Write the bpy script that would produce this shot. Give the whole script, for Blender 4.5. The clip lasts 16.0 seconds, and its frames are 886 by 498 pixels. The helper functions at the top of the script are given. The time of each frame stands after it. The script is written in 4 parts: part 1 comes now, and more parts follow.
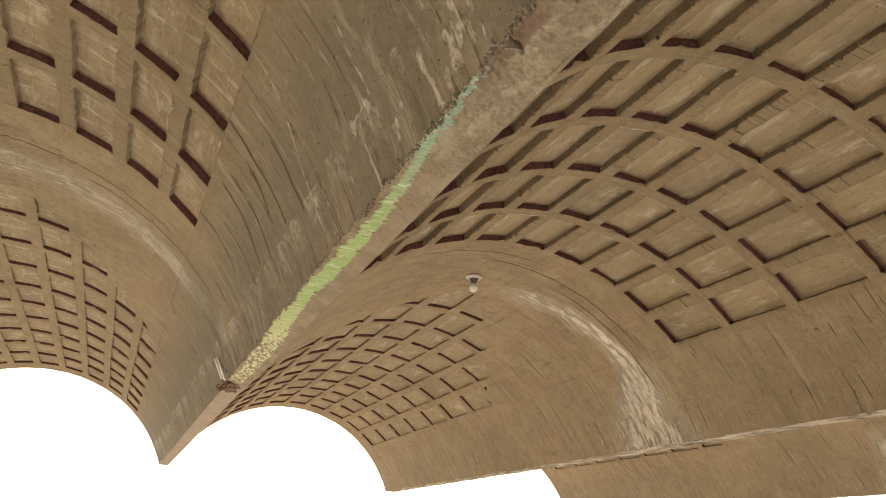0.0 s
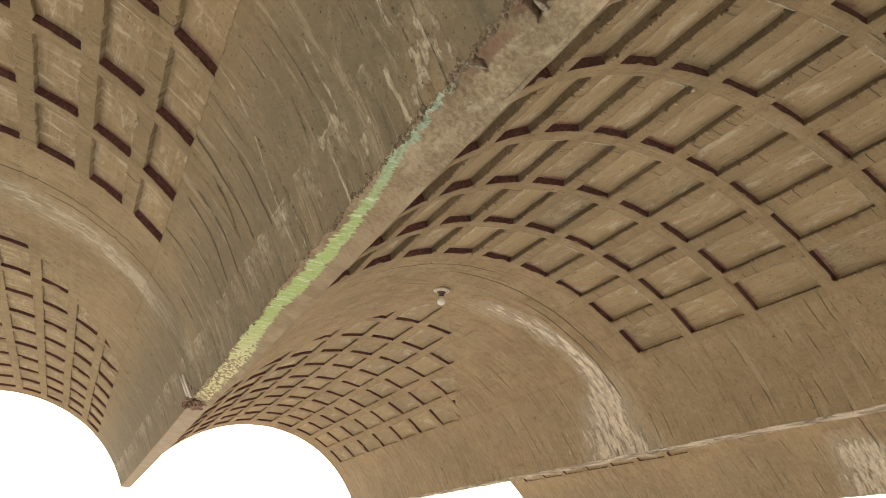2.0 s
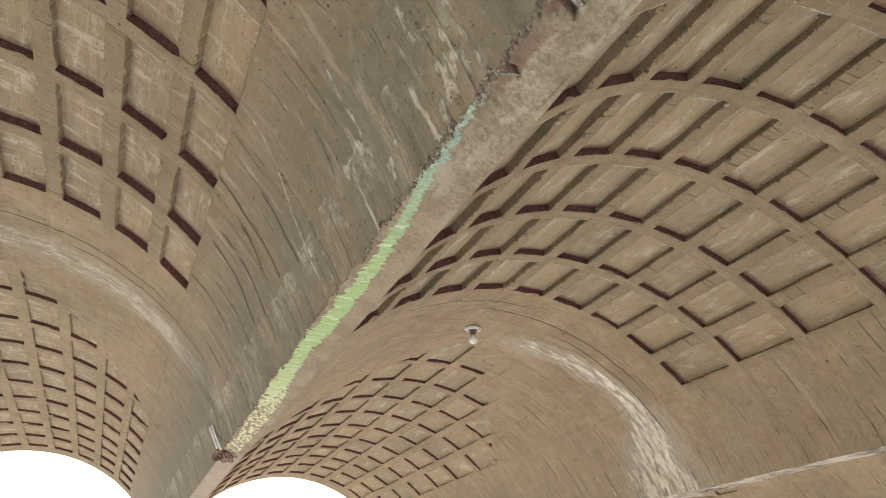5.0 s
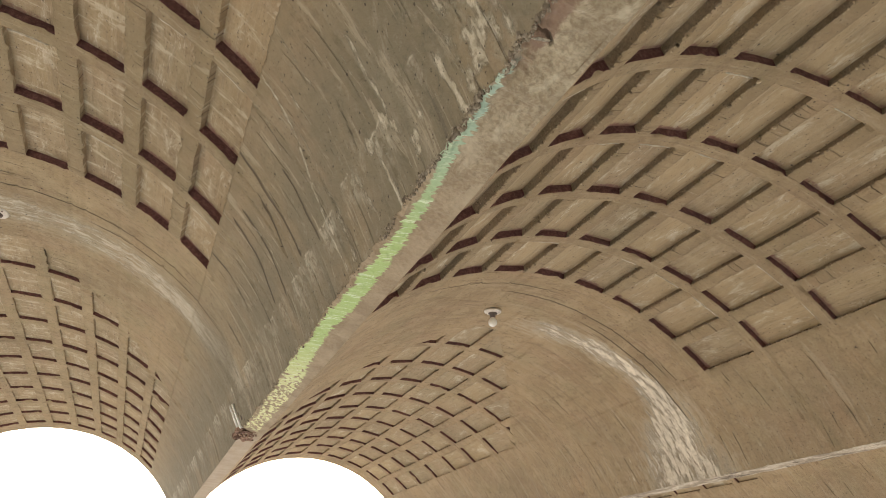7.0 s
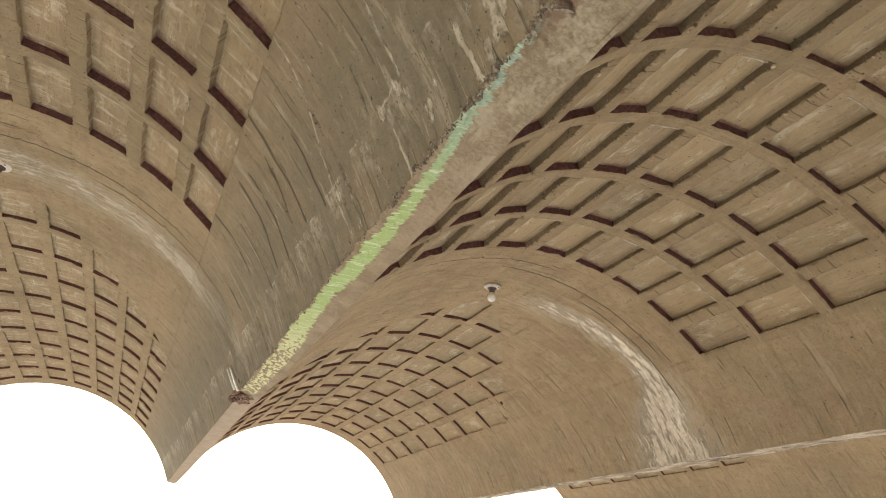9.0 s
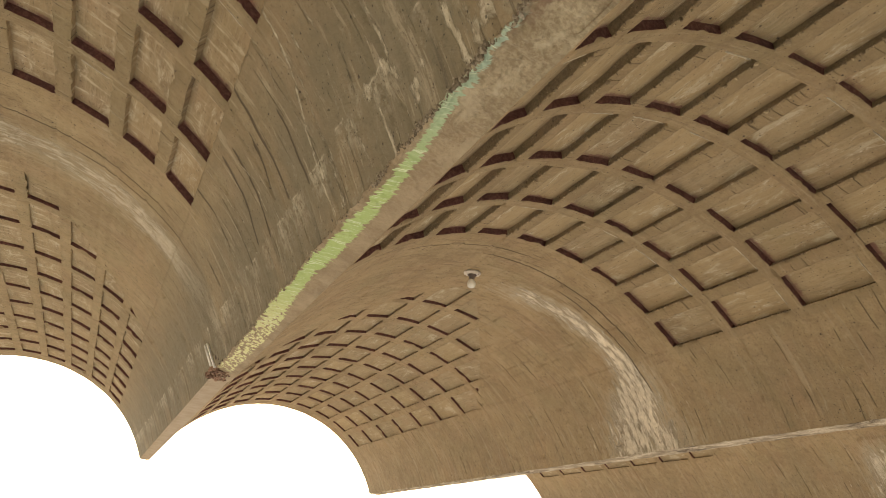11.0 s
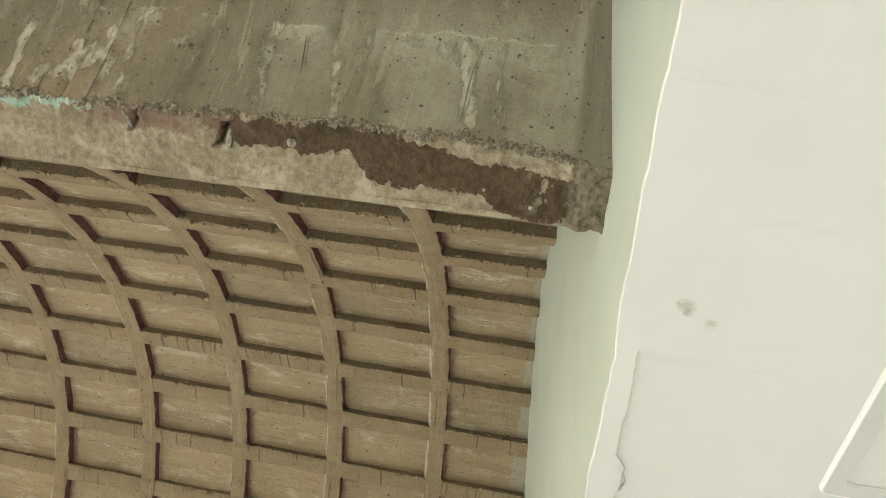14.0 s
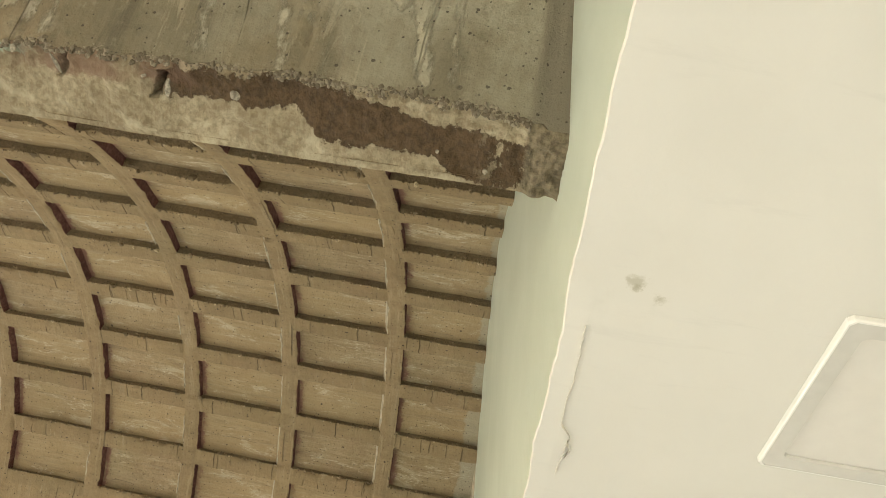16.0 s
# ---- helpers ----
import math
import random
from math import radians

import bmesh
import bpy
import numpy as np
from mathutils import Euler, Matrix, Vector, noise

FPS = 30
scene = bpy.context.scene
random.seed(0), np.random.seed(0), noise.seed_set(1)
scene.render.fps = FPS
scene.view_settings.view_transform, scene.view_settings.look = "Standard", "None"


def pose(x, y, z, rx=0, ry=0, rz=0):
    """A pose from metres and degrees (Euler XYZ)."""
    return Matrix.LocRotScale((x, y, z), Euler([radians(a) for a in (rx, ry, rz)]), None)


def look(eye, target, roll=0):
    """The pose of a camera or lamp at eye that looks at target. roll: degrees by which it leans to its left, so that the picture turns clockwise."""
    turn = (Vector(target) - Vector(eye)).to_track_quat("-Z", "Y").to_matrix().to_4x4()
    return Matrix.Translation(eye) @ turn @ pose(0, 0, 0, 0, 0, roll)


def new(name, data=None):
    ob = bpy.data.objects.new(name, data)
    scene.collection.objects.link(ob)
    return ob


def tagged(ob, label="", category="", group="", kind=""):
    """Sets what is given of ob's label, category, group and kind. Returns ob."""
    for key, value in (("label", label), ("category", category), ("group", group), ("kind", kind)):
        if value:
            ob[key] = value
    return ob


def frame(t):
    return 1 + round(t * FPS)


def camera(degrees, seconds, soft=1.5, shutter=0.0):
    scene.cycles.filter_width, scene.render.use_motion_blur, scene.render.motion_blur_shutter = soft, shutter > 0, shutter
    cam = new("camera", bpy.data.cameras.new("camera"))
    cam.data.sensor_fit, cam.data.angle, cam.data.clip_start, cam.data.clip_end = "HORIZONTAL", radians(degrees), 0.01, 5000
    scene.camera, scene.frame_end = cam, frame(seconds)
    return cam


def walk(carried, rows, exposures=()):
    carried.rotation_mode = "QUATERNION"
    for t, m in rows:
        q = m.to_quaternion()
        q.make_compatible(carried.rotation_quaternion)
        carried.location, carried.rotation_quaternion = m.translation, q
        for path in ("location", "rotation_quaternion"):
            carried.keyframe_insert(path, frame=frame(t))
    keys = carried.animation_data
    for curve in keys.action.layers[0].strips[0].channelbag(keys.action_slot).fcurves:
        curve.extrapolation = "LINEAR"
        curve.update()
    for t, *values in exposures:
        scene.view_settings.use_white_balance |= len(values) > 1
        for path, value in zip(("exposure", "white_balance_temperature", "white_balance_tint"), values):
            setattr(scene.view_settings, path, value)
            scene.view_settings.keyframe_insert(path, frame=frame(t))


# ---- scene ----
cam = camera(66.31, 16.0, soft=0.8)


def aim(x, y, z, yaw, pitch, roll):
    """A camera pose: yaw clockwise from +y, pitch above level, roll."""
    a, b = radians(yaw), radians(pitch)
    way = Vector((math.sin(a) * math.cos(b), math.cos(a) * math.cos(b), math.sin(b)))
    eye = Vector((x, y, z))
    return look(eye, eye + way, roll)


PATH = [
    (0, -0.5241, -0.0397, 1.5756, 23.307, 24.953, 4.499),
    (0.5, -0.5384, -0.0483, 1.5736, 23.822, 25.896, 3.457),
    (1, -0.5461, -0.0429, 1.5697, 26.052, 25.936, 2.979),
    (1.5, -0.5377, -0.0435, 1.5612, 26.747, 26.037, 2.524),
    (2, -0.5364, -0.0626, 1.5577, 26.292, 26.325, 2.675),
    (2.5, -0.5493, -0.0386, 1.5675, 24.122, 25.651, 3.211),
    (3, -0.5476, -0.0344, 1.5557, 25.939, 25.232, 4.155),
    (3.5, -0.5528, -0.0276, 1.5719, 27.663, 27.019, 2.995),
    (4, -0.5350, -0.0397, 1.5757, 28.146, 30.201, 3.323),
    (4.5, -0.5329, -0.0172, 1.5755, 24.872, 29.351, 2.937),
    (5, -0.5119, 0.0418, 1.5621, 23.777, 29.958, 1.238),
    (7.5, -0.5096, 0.0883, 1.5590, 21.275, 28.597, 3.152),
    (8, -0.5269, 0.0859, 1.5658, 20.558, 28.838, 3.579),
    (8.5, -0.5279, 0.1034, 1.5597, 21.621, 27.444, 4.226),
    (11, -0.5265, 0.0912, 1.5211, 24.231, 25.728, 6.179),
    (11.5, -0.5483, 0.0873, 1.5441, 29.926, 27.630, 7.110),
    (12, -0.5747, 0.0376, 1.5436, 35.294, 28.973, 10.136),
    (12.5, -0.5873, 0.0115, 1.5569, 44.343, 33.802, 14.948),
    (13, -0.6147, 0.0277, 1.5045, 54.543, 42.126, 18.231),
    (13.5, -0.6104, 0.0411, 1.4868, 62.709, 45.829, 21.056),
    (14, -0.5844, 0.0754, 1.4966, 76.073, 51.643, 18.632),
    (14.5, -0.5726, 0.0750, 1.5257, 80.685, 51.677, 17.800),
    (15, -0.5665, 0.0624, 1.5268, 81.669, 51.585, 17.138),
    (15.5, -0.5813, 0.0681, 1.5286, 82.991, 50.794, 15.553),
    (16, -0.5812, 0.0637, 1.5399, 82.632, 48.540, 14.825),
]
EXPOSURES = [
    (0, 1.11, 7000, 14),
    (2.5, 1.22, 6700, 12),
    (3.5, 1.29, 6800, 12),
    (4, 1.54, 5600, 10),
    (5, 1.47, 5700, 12),
    (7.5, 1.33, 6200, 12),
    (8.5, 1.33, 6200, 12),
    (11, 1.09, 7200, 12),
    (12, 1.39, 6100, 12),
    (12.5, 1.70, 5400, -4),
    (13, 1.73, 4950, 6),
    (13.5, 1.75, 5500, 2),
    (14, 1.48, 6000, 2),
    (15.5, 1.48, 6500, 4),
    (16, 1.48, 6700, 2),
]
walk(cam, [(r[0], aim(*r[1:])) for r in PATH], EXPOSURES)

# ---- light ----
world = bpy.data.worlds.new("sky")
scene.world = world
world.use_nodes = True
wn = world.node_tree
sky = wn.nodes.new("ShaderNodeTexSky")
sky.sky_type = "NISHITA"
sky.sun_disc = False
sky.sun_elevation, sky.sun_rotation = radians(15), radians(10)
sky.dust_density = 3.0
haze = wn.nodes.new("ShaderNodeMix")
haze.data_type = "RGBA"
haze.inputs[0].default_value = 0.6
haze.inputs[7].default_value = (13.0, 13.0, 13.0, 1)
wn.links.new(sky.outputs[0], haze.inputs[6])
wn.links.new(haze.outputs[2], wn.nodes["Background"].inputs[0])
wn.nodes["Background"].inputs[1].default_value = 0.15
sun_data = bpy.data.lights.new("sun", "SUN")
sun_data.energy, sun_data.angle, sun_data.color = 5.0, radians(0.6), (1.0, 0.955, 0.89)
sun = new("sun", sun_data)
SUN_AT, SUN_UP = radians(10), radians(15)    # clockwise from +y; above level
sun.matrix_world = look(20 * Vector((math.sin(SUN_AT) * math.cos(SUN_UP), math.cos(SUN_AT) * math.cos(SUN_UP), math.sin(SUN_UP))), (0, 0, 0))


# ---- materials ----
class Nodes:
    """A short way to write a node material."""

    def __init__(self, name):
        self.mat = bpy.data.materials.new(name)
        self.mat.use_nodes = True
        self.t = self.mat.node_tree
        self.b = self.t.nodes["Principled BSDF"]

    def put(self, socket, v):
        if isinstance(v, bpy.types.NodeSocket):
            self.t.links.new(v, socket)
        elif v is not None:
            if socket.type == "RGBA" and len(v) == 3:
                v = (*v, 1)
            socket.default_value = v

    def node(self, kind, out=0, props=None, **inputs):
        n = self.t.nodes.new(kind)
        for k, v in (props or {}).items():
            raise ValueError(k)
        for k, v in inputs.items():
            self.put(n.inputs[int(k[1:])] if k[0] == "i" and k[1:].isdigit() else n.inputs[k], v)
        return n.outputs[out]

    def uv(self):
        return self.node("ShaderNodeUVMap")

    def scaled(self, vec, x, y, z=1.0, off=(0, 0, 0)):
        return self.node("ShaderNodeMapping", i0=vec, i1=off, i3=(x, y, z))

    def noise(self, vec, scale, detail=4.0, rough=0.55, out=0, dist=0.0):
        n = self.t.nodes.new("ShaderNodeTexNoise")
        self.put(n.inputs["Vector"], vec)
        n.inputs["Scale"].default_value = scale
        n.inputs["Detail"].default_value = detail
        n.inputs["Roughness"].default_value = rough
        n.inputs["Distortion"].default_value = dist
        return n.outputs[out]

    def math(self, op, a, b=None, c=None):
        n = self.t.nodes.new("ShaderNodeMath")
        n.operation = op
        for i, v in enumerate((a, b, c)):
            self.put(n.inputs[i], v)
        return n.outputs[0]

    def ramp(self, v, lo, hi, a=0.0, b=1.0):
        n = self.t.nodes.new("ShaderNodeMapRange")
        n.interpolation_type = "SMOOTHSTEP"
        for i, x in enumerate((v, lo, hi, a, b)):
            self.put(n.inputs[i], x)
        return n.outputs[0]

    def mix(self, f, a, b, blend="MIX"):
        n = self.t.nodes.new("ShaderNodeMix")
        n.data_type, n.blend_type = "RGBA", blend
        self.put(n.inputs[0], f)
        self.put(n.inputs[6], a)
        self.put(n.inputs[7], b)
        return n.outputs[2]

    def bump(self, h, strength, dist, normal=None):
        n = self.t.nodes.new("ShaderNodeBump")
        n.inputs["Strength"].default_value = strength
        n.inputs["Distance"].default_value = dist
        self.put(n.inputs["Height"], h)
        self.put(n.inputs["Normal"], normal)
        return n.outputs[0]

    def split(self, vec):
        n = self.t.nodes.new("ShaderNodeSeparateXYZ")
        self.put(n.inputs[0], vec)
        return n.outputs

    def finish(self, color=None, rough=None, normal=None):
        self.put(self.b.inputs["Base Color"], color)
        self.put(self.b.inputs["Roughness"], rough)
        self.put(self.b.inputs["Normal"], normal)
        return self.mat


def plain(name, color, rough, metal=0.0, grain=0.06, scale=40.0):
    n = Nodes(name)
    pos = n.node("ShaderNodeTexCoord", 3)
    k = n.noise(pos, scale, 4)
    dark = tuple(c * (1 - 3 * grain) for c in color)
    col = n.mix(n.ramp(k, 0.3, 0.7), dark, color)
    n.b.inputs["Metallic"].default_value = metal
    return n.finish(col, rough, n.bump(k, 0.15, 0.002))


def lines(n, along, wobble, scale, width, gate, lo, hi):
    """Thin broken lines at uneven distances: 1 on a line."""
    vo = n.t.nodes.new("ShaderNodeTexVoronoi")
    vo.voronoi_dimensions, vo.feature = "1D", "DISTANCE_TO_EDGE"
    vo.inputs["Scale"].default_value = scale
    n.put(vo.inputs["W"], n.math("ADD", along, wobble))
    return n.math("MULTIPLY", n.ramp(vo.outputs["Distance"], width, width * 0.35, 0.0, 1.0), n.ramp(gate, lo, hi))


# coffers of each vault: lowest edge, pitch and height round the arc; far edge of the near field; first far edge of the far field
COFFERS = {1: (1.1388, 0.2646, 0.190, 3.2366, 4.591), 2: (1.1572, 0.2759, 0.200, 3.211, 4.545), 3: (1.112, 0.2759, 0.200, 3.211, 4.49)}
NEAR_PITCH, NEAR_COUNT, CELL_Y = 0.4679, 7, 0.398
FAR_PITCH, FAR_COUNT, FAR_CELL_Y = 0.4999, 10, 0.412


def cell_place(n, u, v, number):
    """Distance from a near coffer's far edge, and from its lower edge, in metres."""
    low, pitch, _, far, _ = COFFERS[number]
    a = n.math("MULTIPLY", n.math("FRACT", n.math("DIVIDE", n.math("SUBTRACT", far, u), NEAR_PITCH)), NEAR_PITCH)
    b = n.math("MULTIPLY", n.math("FRACT", n.math("DIVIDE", n.math("SUBTRACT", low, v), pitch)), pitch)
    return a, b


def concrete(name, kind, number=2):
    """Old board-marked concrete; uv is metres along the vault and round its arc. kind: shell, panel, reveal or
    shaded_oxide.
    """
    n = Nodes(name)
    uv = n.uv()
    pos = n.node("ShaderNodeNewGeometry", 0)
    u, v, _ = n.split(uv)
    big = n.noise(pos, 1.3, 4, 0.6)
    mid = n.noise(pos, 7.0, 6, 0.65)
    fine = n.noise(pos, 85.0, 4, 0.7)
    col = n.mix(n.ramp(big, 0.35, 0.65), (0.250, 0.187, 0.110), (0.342, 0.257, 0.152))
    col = n.mix(n.ramp(mid, 0.42, 0.68, 0.0, 0.6), col, (0.40, 0.318, 0.202))
    hue = n.noise(pos, 3.1, 5, 0.62, out=1)
    hr, hg, _ = n.split(hue)
    col = n.mix(n.ramp(hr, 0.46, 0.66, 0.0, 0.4), col, (0.275, 0.235, 0.138))
    col = n.mix(n.ramp(hg, 0.48, 0.66, 0.0, 0.4), col, (0.335, 0.232, 0.150))
    mot = n.noise(pos, 19.0, 9, 0.74)
    col = n.mix(n.ramp(mot, 0.50, 0.34, 0.0, 0.42), col, (0.15, 0.108, 0.065))
    col = n.mix(n.ramp(mot, 0.54, 0.70, 0.0, 0.34), col, (0.46, 0.375, 0.25))
    col = n.mix(n.ramp(fine, 0.36, 0.56, 0.24, 0.0), col, (0.14, 0.10, 0.063))
    sand = n.noise(pos, 260.0, 2, 0.6)
    col = n.mix(n.ramp(sand, 0.52, 0.72, 0.0, 0.16), col, (0.48, 0.41, 0.305))
    height = n.math("MULTIPLY_ADD", mot, 0.7, n.math("MULTIPLY_ADD", fine, 0.6, mid))
    cu, cv = cell_place(n, u, v, number)
    low_s, pitch_s, cell_s, far_y, _ = COFFERS[number]
    if kind == "shell":
        wob = n.math("MULTIPLY_ADD", n.noise(n.scaled(uv, 1.5, 1.1), 1.0, 3, 0.5), 0.16, -0.08)
        st = n.noise(n.scaled(uv, 30, 1.5), 1.0, 5, 0.65, dist=0.25)
        col = n.mix(n.ramp(st, 0.54, 0.70, 0.0, 0.26 if number == 1 else 0.42), col, (0.15, 0.115, 0.075))
        st2 = n.noise(n.scaled(uv, 19, 1.1, 1, (3, 7, 1)), 1.0, 5, 0.65, dist=0.3)
        low = n.ramp(n.math("ABSOLUTE", v), 0.9, 1.75)
        col = n.mix(n.math("MULTIPLY", n.ramp(st2, 0.55, 0.70, 0.0, 0.3 if number == 1 else 0.6), n.math("MULTIPLY_ADD", low, 0.6, 0.4)), col, (0.45, 0.39, 0.295))
        # open joints of the formwork boards, in dashes
        g1 = n.noise(n.scaled(uv, 9, 2.6, 1, (9, 2, 4)), 1.0, 3, 0.6)
        j1 = lines(n, u, wob, 9.0, 0.034, g1, 0.54, 0.62)
        g2 = n.noise(n.scaled(uv, 16, 4.2, 1, (1, 8, 4)), 1.0, 3, 0.6)
        j2 = n.math("MULTIPLY", lines(n, n.math("ADD", u, 0.37), wob, 17.0, 0.05, g2, 0.60, 0.68), 0.7)
        joint = n.math("MAXIMUM", j1, j2)
        col = n.mix(n.math("MULTIPLY", joint, 0.42 if number == 1 else 0.62), col, (0.080, 0.056, 0.037))
        height = n.math("MULTIPLY_ADD", joint, -1.6, height)
        height = n.math("MULTIPLY_ADD", st, -0.6, height)
        # the small ribs between the near coffers: greyer mortar with fine cross cracks
        area = n.math("MULTIPLY", n.ramp(u, far_y + 0.01, far_y - 0.01), n.ramp(n.math("ABSOLUTE", v), low_s + 0.07, low_s + 0.05))
        rib = n.math("MULTIPLY", area, n.math("MULTIPLY", n.ramp(cv, cell_s - 0.004, cell_s + 0.002), n.ramp(cu, CELL_Y + 0.006, CELL_Y - 0.002)))
        rg = n.noise(n.scaled(uv, 6, 14, 1, (4, 1, 1)), 1.0, 5, 0.65)
        col = n.mix(n.math("MULTIPLY", rib, n.ramp(rg, 0.3, 0.6, 0.15, 0.65)), col, (0.225, 0.175, 0.105))
        row = n.math("FLOOR", n.math("DIVIDE", n.math("SUBTRACT", low_s, v), pitch_s))
        rc = lines(n, n.math("MULTIPLY_ADD", row, 0.719, u), n.math("MULTIPLY_ADD", n.noise(n.scaled(uv, 20, 30), 1.0, 2, 0.5), 0.016, -0.008), 6.5, 0.018, g1, 0.50, 0.56)
        rc = n.math("MULTIPLY", rc, rib)
        col = n.mix(n.math("MULTIPLY", rc, 0.6), col, (0.07, 0.05, 0.033))
        height = n.math("MULTIPLY_ADD", rc, -2.0, height)
        # pale worn streaks on the ring ribs
        ring = n.math("MULTIPLY", area, n.math("MULTIPLY", n.ramp(cu, CELL_Y + 0.001, CELL_Y + 0.008), n.ramp(n.noise(n.scaled(uv, 55, 4, 1, (7, 7, 7)), 1.0, 5, 0.7), 0.52, 0.68, 0.0, 0.4)))
        col = n.mix(n.math("MULTIPLY", area, n.ramp(cu, CELL_Y + 0.001, CELL_Y + 0.008, 0.0, 0.45)), col, n.mix(n.ramp(rg, 0.35, 0.62), (0.175, 0.132, 0.080), (0.265, 0.208, 0.132)))
        col = n.mix(ring, col, (0.42, 0.355, 0.25))
    limed = kind == "limed"
    if limed:
        kind = "panel"
    if kind == "panel":
        rnd = n.node("ShaderNodeNewGeometry", 8)
        col = n.mix(n.ramp(rnd, 0, 1, 0.05, 0.35) if limed else n.ramp(rnd, 0, 1, 0.10, 0.60), col, (0.43, 0.318, 0.175))
        gr = n.noise(n.scaled(uv, 5, 70), 1.0, 5, 0.7)
        col = n.mix(n.ramp(gr, 0.46, 0.70, 0.0, 0.4), col, (0.46, 0.39, 0.275))
        gr2 = n.noise(n.scaled(uv, 3, 28, 1, (5, 1, 1)), 1.0, 4, 0.7, dist=0.3)
        col = n.mix(n.ramp(gr2, 0.50, 0.66, 0.0, 0.35), col, (0.20, 0.15, 0.095))
        wh = n.noise(n.scaled(uv, 3, 9, 1, (2, 5, 0)), 1.0, 7, 0.75, dist=0.6)
        col = n.mix(n.ramp(wh, 0.55, 0.65, 0.0, 0.6), col, (0.53, 0.46, 0.34))
        vein = n.ramp(n.math("ABSOLUTE", n.math("SUBTRACT", n.noise(n.scaled(uv, 2.2, 11, 1, (6, 2, 0)), 1.0, 6, 0.7, dist=0.4), 0.5)), 0.012, 0.003)
        col = n.mix(n.math("MULTIPLY", vein, n.ramp(wh, 0.48, 0.58, 0.0, 0.7)), col, (0.60, 0.53, 0.41))
        cr = n.noise(n.scaled(uv, 4, 4, 1, (2, 9, 0)), 1.0, 4, 0.6)
        seam = lines(n, v, n.math("MULTIPLY_ADD", cr, 0.05, 0.0), 14.0, 0.03, cr, 0.56, 0.60)
        col = n.mix(n.math("MULTIPLY", seam, 0.5), col, (0.12, 0.09, 0.06))
        paint = n.ramp(n.math("ADD", u, n.math("MULTIPLY_ADD", wh, 0.09, -0.045)), 0.10, 0.09, 0.0, 0.55)
        col = n.mix(paint, col, (0.40, 0.385, 0.31))
        if limed:
            drip = n.noise(n.scaled(uv, 19, 3.6, 1, (1, 3, 5)), 1.0, 8, 0.74, dist=0.7)
            col = n.mix(n.math("MULTIPLY", n.ramp(drip, 0.525, 0.59, 0.0, 0.7), n.ramp(mot, 0.40, 0.54, 0.25, 1.0)), col, (0.54, 0.465, 0.34))
        # traces of red oxide along the far edge of a coffer
        ox = n.math("ADD", cu, n.math("MULTIPLY_ADD", n.noise(pos, 38.0, 6, 0.75), 0.07, -0.035))
        ox = n.math("MULTIPLY", n.ramp(ox, 0.030, 0.008), n.math("MULTIPLY", n.ramp(u, 3.3, 3.25), n.ramp(mid, 0.42, 0.56, 0.1, 0.8)))
        col = n.mix(ox, col, (0.20, 0.085, 0.075))
        height = n.math("MULTIPLY_ADD", gr, 0.5, height)
    if kind == "reveal":
        agg = n.noise(pos, 110.0, 4, 0.75)
        col = n.mix(n.ramp(agg, 0.40, 0.58, 0.32, 0.0), col, (0.12, 0.088, 0.055))
        height = n.math("MULTIPLY_ADD", agg, 1.5, height)
    # red oxide of the far reveals, darkened: their shade is in the colour
    if kind == "shaded_oxide":
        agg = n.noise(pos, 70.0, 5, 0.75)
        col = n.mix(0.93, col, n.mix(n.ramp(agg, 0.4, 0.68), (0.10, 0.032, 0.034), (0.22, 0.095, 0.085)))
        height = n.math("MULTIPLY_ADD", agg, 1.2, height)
    # pinholes of three sizes, ragged
    n.pits = None
    if kind in ("shell", "panel"):
        shake = n.t.nodes.new("ShaderNodeVectorMath")
        shake.operation = "MULTIPLY_ADD"
        n.put(shake.inputs[0], n.noise(pos, 240.0, 2, 0.5, out=1))
        shake.inputs[1].default_value = (0.005, 0.005, 0.0)
        n.put(shake.inputs[2], uv)
        for scale, r, keep in ((9.0, 0.038, 0.55), (21.0, 0.055, 0.5), (46.0, 0.085, 0.6)):
            vo = n.t.nodes.new("ShaderNodeTexVoronoi")
            vo.voronoi_dimensions = "2D"
            vo.inputs["Scale"].default_value = scale
            n.put(vo.inputs["Vector"], shake.outputs[0])
            tint = n.split(vo.outputs["Color"])
            reach = n.math("MULTIPLY_ADD", tint[1], r, r * 0.35)
            pit = n.math("MULTIPLY", n.ramp(tint[0], keep - 0.03, keep), n.ramp(n.math("DIVIDE", vo.outputs["Distance"], reach), 0.6, 1.0, 1.0, 0.0))
            col = n.mix(n.math("MULTIPLY", pit, 0.85), col, (0.05, 0.035, 0.025))
            height = n.math("MULTIPLY_ADD", pit, -0.3, height)
            n.pits = pit if n.pits is None else n.math("MAXIMUM", n.pits, pit)
    return n, uv, pos, u, v, col, height


